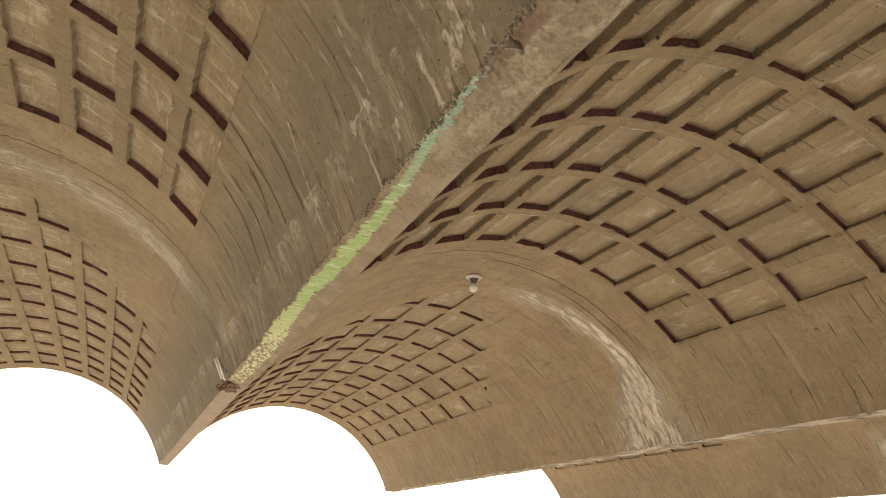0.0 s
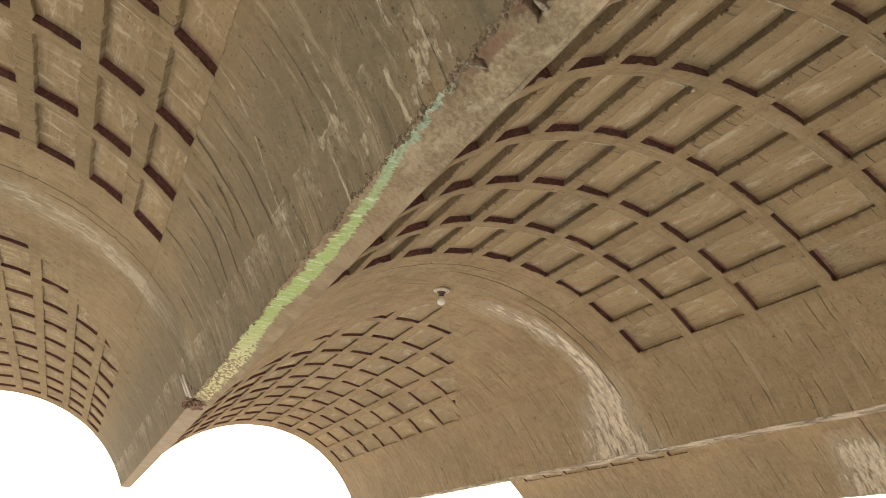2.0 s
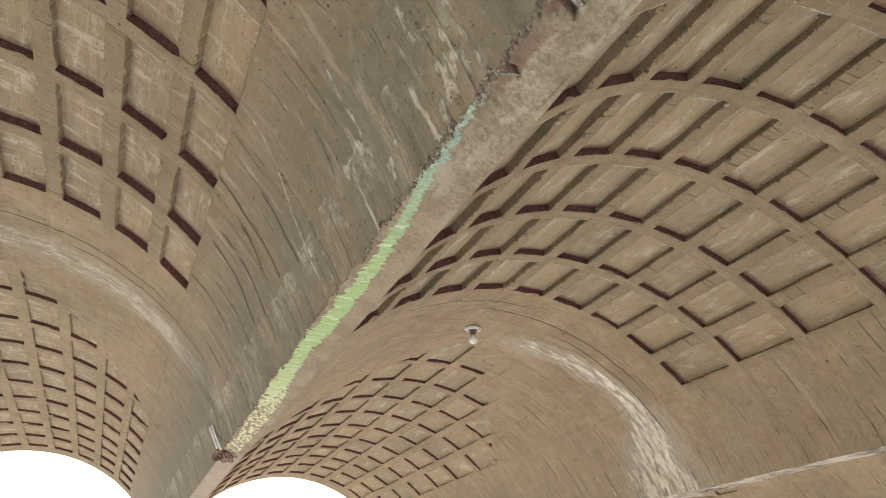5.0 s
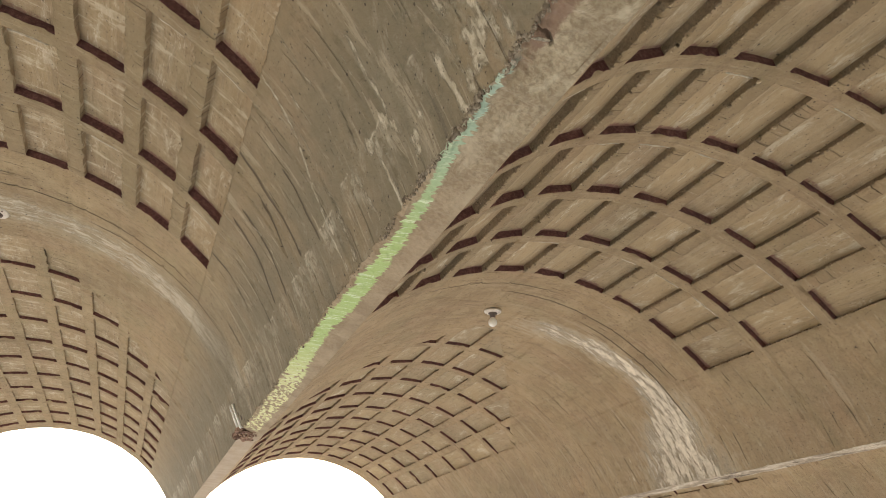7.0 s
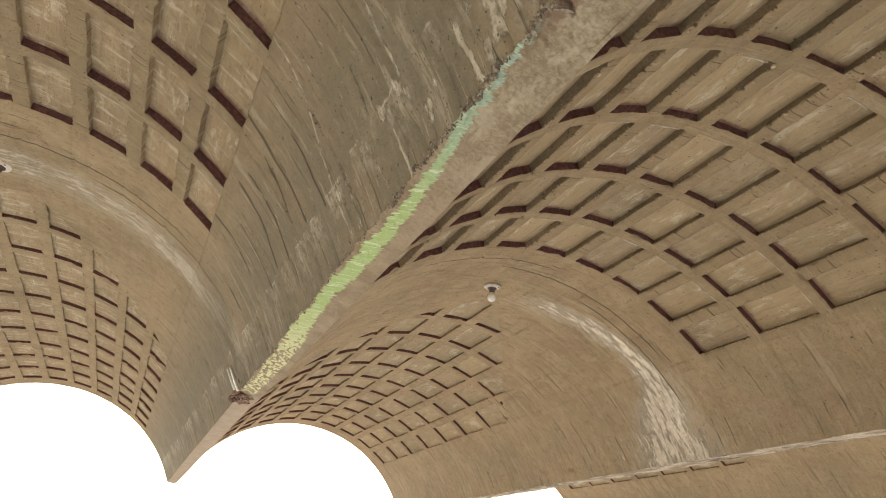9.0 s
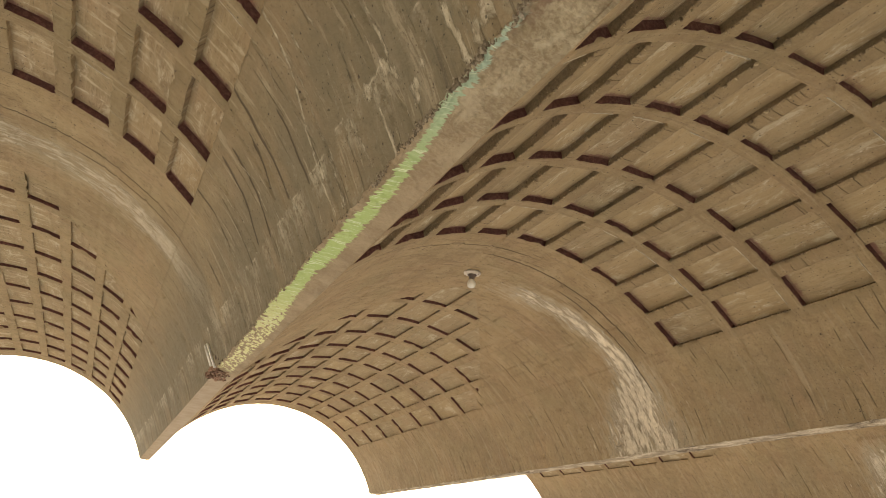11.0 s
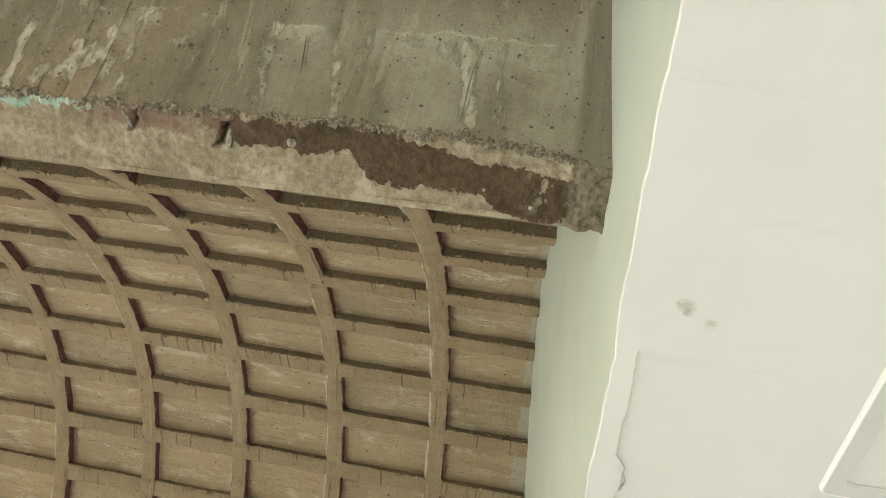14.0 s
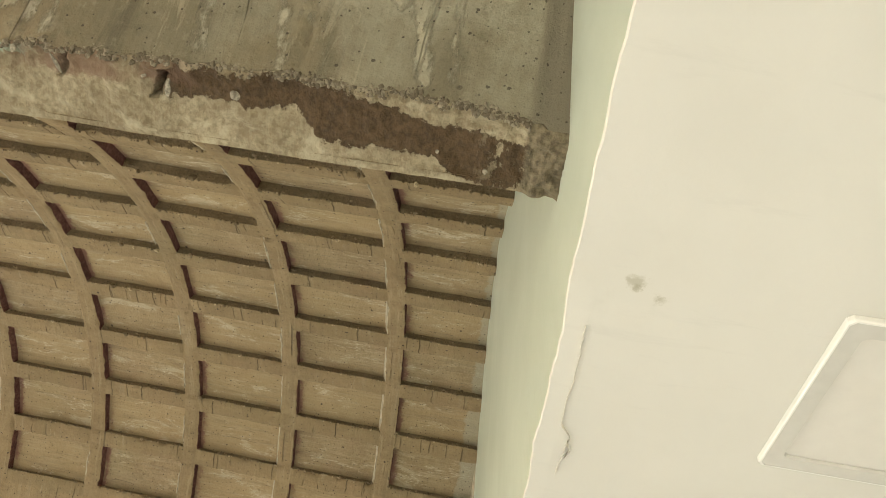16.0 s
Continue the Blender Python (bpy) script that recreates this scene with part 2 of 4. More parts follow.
# lime runs on the first vault's foot: along, from s, along, to s, half width, strength
RUNS = [(1.095, 1.643, 1.078, 1.793, 0.009, 0.95), (1.334, 1.367, 1.35, 1.589, 0.01, 0.6), (1.478, 1.669, 1.48, 1.809, 0.007, 0.8),
        (1.698, 1.221, 1.704, 1.391, 0.008, 0.45), (1.646, 1.616, 1.617, 1.753, 0.016, 0.55), (1.005, 1.418, 1.006, 1.606, 0.022, 0.55),
        (0.926, 1.639, 0.905, 1.748, 0.01, 0.7), (0.877, 1.592, 0.866, 1.769, 0.012, 0.6), (0.623, 1.592, 0.6, 1.767, 0.018, 0.55),
        (0.482, 1.644, 0.444, 1.792, 0.008, 0.5), (0.431, 1.59, 0.438, 1.674, 0.008, 0.5), (0.499, 1.619, 0.455, 1.79, 0.011, 0.6),
        (0.26, 1.603, 0.225, 1.765, 0.012, 0.85), (0.247, 1.601, 0.231, 1.674, 0.006, 0.6), (0.188, 1.607, 0.182, 1.756, 0.008, 0.6),
        (0.444, 1.602, 0.453, 1.664, 0.006, 0.5), (1.154, 1.674, 1.15, 1.778, 0.02, 0.2), (1.044, 1.623, 1.024, 1.776, 0.02, 0.45),
        (1.834, 1.622, 1.856, 1.775, 0.02, 0.5), (2.922, 1.687, 2.878, 1.77, 0.02, 0.4)]
# thin pale lines of lime between the boards, and dark damp ones
THREADS = [(1.915, 0.95, 1.902, 1.107, 0.007, 0.5), (1.902, 1.107, 1.9, 1.2, 0.007, 0.5), (1.9, 1.2, 1.94, 1.3, 0.007, 0.5),
        (1.76, 1.16, 1.797, 1.31, 0.009, 0.66), (1.797, 1.31, 1.855, 1.4, 0.009, 0.66), (1.855, 1.4, 1.91, 1.48, 0.009, 0.66),
        (1.91, 1.48, 1.94, 1.59, 0.009, 0.66), (1.94, 1.59, 1.955, 1.68, 0.009, 0.66), (1.955, 1.68, 1.935, 1.77, 0.009, 0.66),
        (1.779, 1.3, 1.8, 1.42, 0.009, 0.5), (1.8, 1.42, 1.838, 1.52, 0.009, 0.5), (1.838, 1.52, 1.815, 1.685, 0.009, 0.5),
        (1.815, 1.685, 1.819, 1.787, 0.009, 0.5), (1.555, 1.18, 1.57, 1.27, 0.006, 0.5), (1.57, 1.27, 1.585, 1.36, 0.006, 0.5),
        (1.585, 1.36, 1.6, 1.44, 0.006, 0.5), (2.53, 1.22, 2.47, 1.39, 0.008, 0.5), (2.47, 1.39, 2.49, 1.52, 0.008, 0.5),
        (2.81, 1.15, 2.805, 1.31, 0.009, 0.45), (2.805, 1.31, 2.77, 1.44, 0.009, 0.45), (2.41, 1.53, 2.396, 1.69, 0.01, 0.45),
        (2.396, 1.69, 2.392, 1.78, 0.01, 0.45), (3.06, 1.47, 3.02, 1.72, 0.014, 0.4), (2.24, 1.52, 2.205, 1.7, 0.01, 0.45),
        (2.205, 1.7, 2.18, 1.79, 0.01, 0.45), (1.4, 1.37, 1.405, 1.52, 0.005, 0.4), (2.65, 1, 2.63, 1.3, 0.008, 0.4),
        (3.2, 1.3, 3.16, 1.6, 0.012, 0.35)]
STREAKS = [(2.19, 1.14, 2.23, 1.34, 0.004, 0.9), (2.23, 1.34, 2.235, 1.46, 0.004, 0.9), (2.235, 1.46, 2.245, 1.56, 0.004, 0.9),
        (2.02, 1.35, 2.043, 1.6, 0.004, 0.7), (2.29, 1.29, 2.36, 1.48, 0.005, 0.7), (2.6, 1.22, 2.645, 1.43, 0.005, 0.8),
        (2.645, 1.43, 2.71, 1.56, 0.005, 0.8), (1.53, 1.44, 1.56, 1.57, 0.005, 0.4), (3.02, 1.03, 3.02, 1.28, 0.008, 0.5),
        (3.02, 1.28, 3.06, 1.44, 0.008, 0.5), (3.44, 1.32, 3.47, 1.57, 0.009, 0.5), (2.48, 1.24, 2.5, 1.45, 0.005, 0.7),
        (2.5, 1.45, 2.55, 1.59, 0.005, 0.7), (2.85, 1.3, 2.87, 1.6, 0.006, 0.5)]
# scabs of old whitewash: along, s, size
SCABS = [(0.956, 1.704, 0.05), (0.976, 1.726, 0.04), (0.927, 1.697, 0.035),
        (1.026, 1.749, 0.035), (1.296, 1.722, 0.034), (1.351, 1.636, 0.03),
        (1.24, 1.684, 0.02), (0.863, 1.583, 0.02), (0.781, 1.655, 0.024),
        (1.0, 1.58, 0.025), (0.607, 1.609, 0.02), (0.344, 1.611, 0.022),
        (0.293, 1.615, 0.02), (0.29, 1.629, 0.015), (1.383, 1.596, 0.03),
        (1.507, 1.606, 0.03), (1.929, 1.64, 0.03)]


def shell_material(name, stains=(), foot_power=0.4, near=False):
    """stains: (y, half width above, half width at the foot, from s, strength, bend) of lime bands round the arc."""
    n, uv, pos, u, v, col, height = concrete(name, "shell", 1 if near else 2)
    wob = n.noise(n.scaled(uv, 6, 2.0), 1.0, 6, 0.7)
    patch = n.noise(n.scaled(uv, 30, 6, 1, (1, 1, 1)), 1.0, 8, 0.78, dist=0.5)
    streak = n.noise(n.scaled(uv, 40, 6, 1, (4, 2, 1)), 1.0, 8, 0.78, dist=0.2)
    crust = n.noise(pos, 26.0, 7, 0.75)
    for y0, w0, w1, s0, power, bend in stains:
        half = n.math("MULTIPLY", n.ramp(v, 1.05, 1.7, w0, w1), n.math("MULTIPLY_ADD", n.noise(n.scaled(uv, 0.1, 2.3, 1, (y0, 0, 0)), 1.0, 3, 0.6), 1.0, 0.6))
        mid_y = n.math("ADD", n.ramp(v, 0.0, 1.1, y0 + 0.12 * bend, y0 - 0.09 * bend), n.ramp(v, 1.2, 1.65, 0.0, 0.17 * bend))
        off = n.math("ADD", n.math("SUBTRACT", u, mid_y), n.math("MULTIPLY_ADD", wob, 0.22, -0.11))
        edge = n.math("DIVIDE", n.math("ABSOLUTE", off), half)
        live = n.ramp(v, s0, s0 + 0.4)
        dens = n.math("MULTIPLY", n.ramp(edge, 1.35, 0.25), n.math("MULTIPLY", live, n.ramp(v, 0.3, 1.25, 0.8, 1.0)))
        clump = n.noise(n.scaled(uv, 20, 6, 1, (y0, 6, 2)), 1.0, 9, 0.78, dist=0.15)
        comb = n.math("ADD", n.math("MULTIPLY_ADD", streak, 1.3, -0.65), n.math("MULTIPLY_ADD", clump, 1.3, -0.65))
        worn = n.math("ADD", n.math("MULTIPLY", dens, 0.62), comb)
        col = n.mix(n.math("MULTIPLY", n.ramp(worn, 0.12, 0.42), 0.62 * power), col, (0.45, 0.395, 0.305))
        m = n.math("MULTIPLY", n.ramp(worn, 0.40, 0.62), n.math("MULTIPLY", n.ramp(dens, 0.12, 0.4), power))
        col = n.mix(m, col, n.mix(n.ramp(crust, 0.36, 0.62), (0.55, 0.50, 0.41), (0.78, 0.725, 0.62)))
        stray = n.math("MULTIPLY", n.math("MULTIPLY", n.ramp(edge, 2.2, 1.2), n.ramp(v, 1.1, 1.5)), n.math("MULTIPLY", live, n.ramp(clump, 0.60, 0.65, 0.0, 0.7 * power)))
        col = n.mix(stray, col, (0.66, 0.60, 0.49))
        height = n.math("MULTIPLY_ADD", m, 0.9, height)
        for shift, v0, v1 in ((-0.30, -0.3, 1.15), (-0.20, 0.35, 1.5), (-0.42, -0.9, 0.2)):
            gap = n.math("ABSOLUTE", n.math("ADD", n.math("SUBTRACT", u, y0 + shift), n.math("MULTIPLY_ADD", n.noise(n.scaled(uv, 1.0, 2.0), 1.0, 4, 0.6), 0.05, -0.025)))
            seam = n.math("MULTIPLY", n.ramp(gap, 0.0065, 0.002), n.math("MULTIPLY", n.ramp(v, v0, v0 + 0.2), n.ramp(v, v1, v1 - 0.2)))
            col = n.mix(n.math("MULTIPLY", seam, 0.75), col, (0.07, 0.05, 0.033))
            height = n.math("MULTIPLY_ADD", seam, -1.5, height)
    # foot of the vault: damp and lime bloom
    foot = n.ramp(v, 0.95, 1.55)
    dm = n.noise(n.scaled(uv, 2.6, 1.8, 1, (8, 1, 0)), 1.0, 5, 0.62)
    col = n.mix(n.math("MULTIPLY", foot, n.ramp(dm, 0.30, 0.54, (0.6 if near else 0.25) * foot_power, min(1.0, foot_power * 1.35))), col, (0.185, 0.158, 0.108))
    bl = n.noise(n.scaled(uv, 6, 4.5, 1, (4, 4, 4)), 1.0, 9, 0.78, dist=0.6)
    col = n.mix(n.math("MULTIPLY", foot, n.ramp(bl, 0.56, 0.68, 0.0, foot_power * (0.5 if near else 1.0))), col, (0.40, 0.37, 0.295))
    br = n.noise(n.scaled(uv, 8, 0.7, 1, (5, 1, 3)), 1.0, 5, 0.65)
    col = n.mix(n.math("MULTIPLY", n.ramp(v, 1.0, 1.5), n.ramp(br, 0.52, 0.72, 0.0, foot_power * (0.35 if near else 0.9))), col, (0.40, 0.365, 0.285))
    dark = n.noise(n.scaled(uv, 14, 1.3, 1, (9, 9, 1)), 1.0, 5, 0.65)
    low_foot = n.ramp(v, 1.52, 1.72) if near else foot
    col = n.mix(n.math("MULTIPLY", low_foot, n.ramp(dark, 0.54, 0.68, 0.0, foot_power)), col, (0.10, 0.085, 0.058))
    fm = n.noise(pos, 22.0, 9, 0.76)
    col = n.mix(n.math("MULTIPLY", foot, n.ramp(fm, 0.48, 0.34, 0.0, foot_power * (0.55 if near else 1.0))), col, (0.085, 0.075, 0.05))
    col = n.mix(n.math("MULTIPLY", foot, n.ramp(fm, 0.55, 0.68, 0.0, foot_power * (0.45 if near else 1.0))), col, (0.37, 0.345, 0.27))
    flecks = n.math("MULTIPLY", n.ramp(v, 1.2, 1.6), n.ramp(patch, 0.66, 0.72, 0.0, 0.6))
    col = n.mix(flecks, col, (0.52, 0.465, 0.36))
    if near:
        pale = n.noise(n.scaled(uv, 17, 2.6, 1, (2, 7, 5)), 1.0, 8, 0.74, dist=0.6)
        pale = n.math("MULTIPLY", n.ramp(pale, 0.555, 0.64, 0.0, 0.42), n.math("MULTIPLY", n.ramp(v, 0.1, 0.5), n.ramp(u, 3.6, 3.2)))
        col = n.mix(pale, col, (0.47, 0.41, 0.31))
        for ya, sa, r in ((4.02, 1.76, 0.020), (4.06, 1.725, 0.013), (3.96, 1.78, 0.010)):
            hole = n.t.nodes.new("ShaderNodeVectorMath")
            hole.operation = "DISTANCE"
            n.put(hole.inputs[0], uv)
            hole.inputs[1].default_value = (ya, sa, 0)
            lost = n.ramp(n.math("ADD", n.math("DIVIDE", hole.outputs["Value"], r), n.math("MULTIPLY_ADD", crust, 2.0, -1.0)), 1.0, 0.75)
            col = n.mix(lost, col, (0.06, 0.04, 0.028))
            height = n.math("MULTIPLY_ADD", lost, -2.0, height)
        # a level crack with bloom under it, runs of lime, and scabs of old whitewash
        edge = n.math("ADD", n.math("SUBTRACT", v, 1.588), n.math("MULTIPLY_ADD", n.noise(n.scaled(uv, 4.0, 0.4), 1.0, 8, 0.65), 0.09, -0.045))
        gate = n.noise(n.scaled(uv, 5, 2.0, 1, (2, 2, 7)), 1.0, 4, 0.65)
        under = n.math("MULTIPLY", n.ramp(edge, -0.012, 0.010), n.ramp(edge, 0.15, 0.01))
        bloom = n.math("MULTIPLY", under, n.math("MULTIPLY", n.ramp(gate, 0.42, 0.58), n.ramp(crust, 0.42, 0.58, 0.0, 0.6)))
        col = n.mix(bloom, col, (0.49, 0.455, 0.37))
        crack = n.math("MULTIPLY", n.ramp(n.math("ABSOLUTE", edge), 0.0045, 0.0015), n.ramp(gate, 0.47, 0.55, 0.0, 0.7))
        col = n.mix(n.math("MULTIPLY", crack, n.ramp(crust, 0.42, 0.52)), col, (0.50, 0.455, 0.36))
        # runs and scabs of lime, from the mesh, broken up by fine noise
        damp = n.t.nodes.new("ShaderNodeAttribute")
        damp.attribute_name = "damp"
        wet = n.ramp(n.math("ADD", damp.outputs["Fac"], n.math("MULTIPLY_ADD", crust, 0.9, -0.45)), 0.22, 0.6, 0.0, 0.8)
        col = n.mix(wet, col, (0.075, 0.056, 0.036))
        height = n.math("MULTIPLY_ADD", wet, -0.9, height)
        lime = n.t.nodes.new("ShaderNodeAttribute")
        lime.attribute_name = "lime"
        fray = n.noise(n.scaled(uv, 62, 24, 1, (3, 9, 2)), 1.0, 9, 0.78)
        run = n.math("ADD", lime.outputs["Fac"], n.math("MULTIPLY_ADD", fray, 2.4, -1.36))
        run = n.ramp(run, 0.20, 0.66, 0.0, 0.74)
        col = n.mix(run, col, n.mix(n.ramp(crust, 0.38, 0.62), (0.42, 0.37, 0.28), (0.66, 0.605, 0.49)))
        height = n.math("MULTIPLY_ADD", run, 0.6, height)
        # paler grey in patches towards the end wall
        veil = n.noise(n.scaled(uv, 5, 3, 1, (3, 3, 6)), 1.0, 7, 0.7, dist=0.4)
        veil = n.math("MULTIPLY", n.ramp(veil, 0.38, 0.62, 0.1, 0.62), n.math("MULTIPLY", n.ramp(u, 0.9, 0.3), n.ramp(v, 1.45, 1.62)))
        col = n.mix(veil, col, (0.40, 0.375, 0.305))
        # smooth cement next to the end wall
        cement = n.ramp(n.math("ADD", u, n.math("MULTIPLY_ADD", wob, 0.06, -0.03)), 0.060, 0.045)
        col = n.mix(cement, col, (0.225, 0.20, 0.155))
    col = n.mix(1.0, col, (0.99, 0.99, 0.95) if near else (1.03, 0.99, 0.93), "MULTIPLY")
    col = n.mix(n.math("MULTIPLY", n.pits, 0.75), col, (0.05, 0.037, 0.027))
    return n.finish(col, 0.92, n.bump(height, 0.9, 0.006))


def simple_concrete(name, kind):
    n, uv, pos, u, v, col, height = concrete(name, kind, 1 if kind == "limed" else 2)
    return n.finish(col, 0.92, n.bump(height, 1.0 if kind in ("panel", "limed") else 0.95, 0.007 if kind in ("panel", "limed") else 0.009))


def crumb_material(name, low, high):
    n = Nodes(name)
    pos = n.node("ShaderNodeNewGeometry", 0)
    rnd = n.node("ShaderNodeNewGeometry", 8)
    k = n.noise(pos, 120.0, 4, 0.7)
    col = n.mix(n.ramp(rnd, 0.2, 0.95), low, high)
    col = n.mix(n.ramp(k, 0.35, 0.6, 0.6, 0.0), col, (0.12, 0.09, 0.06))
    return n.finish(col, 0.95, n.bump(k, 0.8, 0.004))


def beam_material():
    """Thin pale edge of the second beam, chipped in places."""
    n = Nodes("pale_chipped_concrete")
    pos = n.node("ShaderNodeNewGeometry", 0)
    a = n.noise(n.scaled(pos, 5, 1.2, 5), 4.0, 5, 0.65)
    f = n.noise(pos, 80.0, 4, 0.7)
    col = n.mix(n.ramp(a, 0.4, 0.62), (0.27, 0.215, 0.15), (0.58, 0.50, 0.38))
    col = n.mix(n.ramp(f, 0.35, 0.6, 0.5, 0.0), col, (0.14, 0.10, 0.065))
    lost = n.noise(n.scaled(pos, 9, 3.2, 9, (2, 4, 1)), 1.0, 7, 0.72)
    col = n.mix(n.ramp(lost, 0.56, 0.62, 0.0, 0.85), col, (0.10, 0.07, 0.045))
    return n.finish(col, 0.9, n.bump(n.math("SUBTRACT", n.math("ADD", a, f), n.ramp(lost, 0.56, 0.62)), 0.8, 0.008))


def soffit_material():
    """Underside of the valley beam: bare grey plaster, a lost patch of brown, green paint. uv: metres along, fraction across."""
    n = Nodes("valley_soffit_plaster")
    uv = n.uv()
    pos = n.node("ShaderNodeNewGeometry", 0)
    u, v, _ = n.split(uv)
    fine = n.noise(pos, 90.0, 4, 0.65)
    mid = n.noise(pos, 9.0, 5, 0.6)
    col = n.mix(n.ramp(mid, 0.35, 0.7), (0.30, 0.262, 0.19), (0.43, 0.39, 0.30))
    col = n.mix(n.ramp(fine, 0.38, 0.62, 0.5, 0.0), col, (0.16, 0.12, 0.075))
    blot = n.noise(n.scaled(uv, 7, 1.2, 1, (8, 8, 2)), 1.0, 7, 0.72, dist=0.5)
    col = n.mix(n.ramp(blot, 0.50, 0.60, 0.0, 0.6), col, (0.51, 0.475, 0.385))
    col = n.mix(n.ramp(blot, 0.46, 0.35, 0.0, 0.4), col, (0.22, 0.18, 0.125))
    brush = n.noise(n.scaled(uv, 90, 1.0, 1, (1, 4, 2)), 1.0, 4, 0.65)
    col = n.mix(n.ramp(brush, 0.5, 0.7, 0.0, 0.25), col, (0.44, 0.405, 0.32))
    wob = n.noise(n.scaled(uv, 12, 1.6), 1.0, 8, 0.75)
    wv = n.math("ADD", n.math("ADD", v, n.math("MULTIPLY_ADD", wob, 0.44, -0.22)), n.math("MULTIPLY_ADD", n.noise(n.scaled(uv, 75, 9, 1, (6, 6, 1)), 1.0, 4, 0.6), 0.20, -0.10))
    # brown lost patch near the end wall
    near = n.math("MULTIPLY", n.ramp(u, 0.70, 0.62), n.ramp(u, 0.036, 0.046))
    hi = n.math("ADD", n.ramp(u, 0.16, 0.20, 0.97, 0.72), n.ramp(u, 0.37, 0.43, 0.0, -0.29))
    lo = n.ramp(u, 0.20, 0.38, 0.30, 0.06)
    brown = n.math("MULTIPLY", near, n.math("MULTIPLY", n.ramp(n.math("SUBTRACT", wv, lo), -0.012, 0.012), n.ramp(n.math("SUBTRACT", wv, hi), 0.012, -0.012)))
    left_on = n.noise(n.scaled(uv, 46, 3.2, 1, (7, 1, 8)), 1.0, 6, 0.7)
    brown = n.math("MULTIPLY", brown, n.math("SUBTRACT", 1.0, n.math("MULTIPLY", n.ramp(u, 0.14, 0.08), n.ramp(left_on, 0.52, 0.57))))
    grit = n.noise(pos, 150.0, 4, 0.7)
    gritty = n.ramp(n.math("MULTIPLY_ADD", grit, 0.6, n.math("MULTIPLY", n.noise(pos, 45.0, 5, 0.7), 0.4)), 0.38, 0.62)
    col = n.mix(brown, col, n.mix(gritty, (0.070, 0.046, 0.026), (0.125, 0.084, 0.047)))
    # grey cement dab at the very end
    col = n.mix(n.ramp(n.math("MULTIPLY_ADD", wob, 0.04, u), 0.074, 0.066), col, n.mix(n.ramp(fine, 0.3, 0.7), (0.125, 0.105, 0.075), (0.26, 0.228, 0.17)))
    # bare brick red between
    red = n.math("MULTIPLY", n.math("MULTIPLY", n.ramp(u, 0.56, 0.66), n.ramp(u, 1.02, 0.90)), n.ramp(wv, 0.36, 0.26))
    col = n.mix(n.math("MULTIPLY", red, n.ramp(mid, 0.4, 0.55, 0.0, 0.8)), col, (0.19, 0.12, 0.09))
    col = n.mix(1.0, col, (0.94, 0.89, 0.80), "MULTIPLY")
    col = n.mix(n.ramp(u, 0.9, 1.6, 0.0, 0.72), col, n.mix(n.ramp(mid, 0.3, 0.7), (0.225, 0.165, 0.10), (0.33, 0.25, 0.16)))
    # green paint
    slant = n.node("ShaderNodeCombineXYZ", i0=n.math("MULTIPLY_ADD", v, 0.07, u), i1=v)
    jag = n.noise(n.scaled(slant, 60, 1.0), 1.0, 4, 0.72)
    scratch = n.noise(n.scaled(slant, 130, 1.6, 1, (3, 3, 3)), 1.0, 3, 0.6)
    gv = n.math("ADD", n.math("MULTIPLY_ADD", jag, 0.5, -0.25), n.math("ADD", v, n.math("MULTIPLY_ADD", n.noise(n.scaled(uv, 3.0, 0.5), 1.0, 3, 0.6), 0.4, -0.2)))
    top = n.math("ADD", n.math("ADD", n.ramp(u, 0.93, 1.50, 0.12, 0.42), n.ramp(u, 1.5, 1.75, 0.0, 0.14)), n.ramp(u, 2.0, 2.35, 0.0, -0.14))
    top = n.math("ADD", top, n.ramp(u, 2.4, 3.0, 0.0, 0.30))
    bot = n.math("ADD", n.ramp(u, 1.2, 1.38, 0.02, 0.18), n.ramp(u, 1.9, 2.2, 0.0, -0.13))
    gm = n.math("MULTIPLY", n.ramp(n.math("SUBTRACT", gv, top), 0.015, -0.015), n.ramp(n.math("SUBTRACT", gv, bot), -0.015, 0.015))
    gm = n.math("MULTIPLY", gm, n.math("MULTIPLY", n.ramp(u, 0.86, 0.96), n.ramp(u, 4.08, 3.98)))
    flake = n.noise(n.scaled(uv, 30, 5, 1, (5, 5, 5)), 1.0, 4, 0.6)
    gm = n.math("MULTIPLY", gm, n.ramp(n.math("SUBTRACT", flake, n.ramp(u, 2.4, 3.2, 0.25, 0.50)), -0.02, 0.02))
    green = n.mix(n.ramp(u, 0.95, 1.7), (0.31, 0.41, 0.33), (0.36, 0.48, 0.185))
    green = n.mix(n.ramp(u, 2.3, 3.3), green, (0.62, 0.62, 0.33))
    green = n.mix(n.ramp(jag, 0.5, 0.72, 0.0, 0.5), green, (0.66, 0.74, 0.48))
    green = n.mix(n.ramp(scratch, 0.57, 0.64, 0.0, 0.6), green, (0.72, 0.78, 0.60))
    gm = n.math("MULTIPLY", gm, n.ramp(scratch, 0.30, 0.35))
    col = n.mix(gm, col, green)
    # far end: smooth pinkish plaster
    col = n.mix(n.ramp(u, 4.14, 4.26), col, n.mix(n.ramp(mid, 0.3, 0.7), (0.33, 0.26, 0.18), (0.40, 0.325, 0.24)))
    h = n.math("MULTIPLY_ADD", mid, 0.8, fine)
    h = n.math("MULTIPLY_ADD", brown, n.math("MULTIPLY_ADD", grit, 1.4, -2.2), h)
    h = n.math("MULTIPLY_ADD", jag, 0.5, h)
    return n.finish(col, 0.88, n.bump(h, 0.7, 0.006))


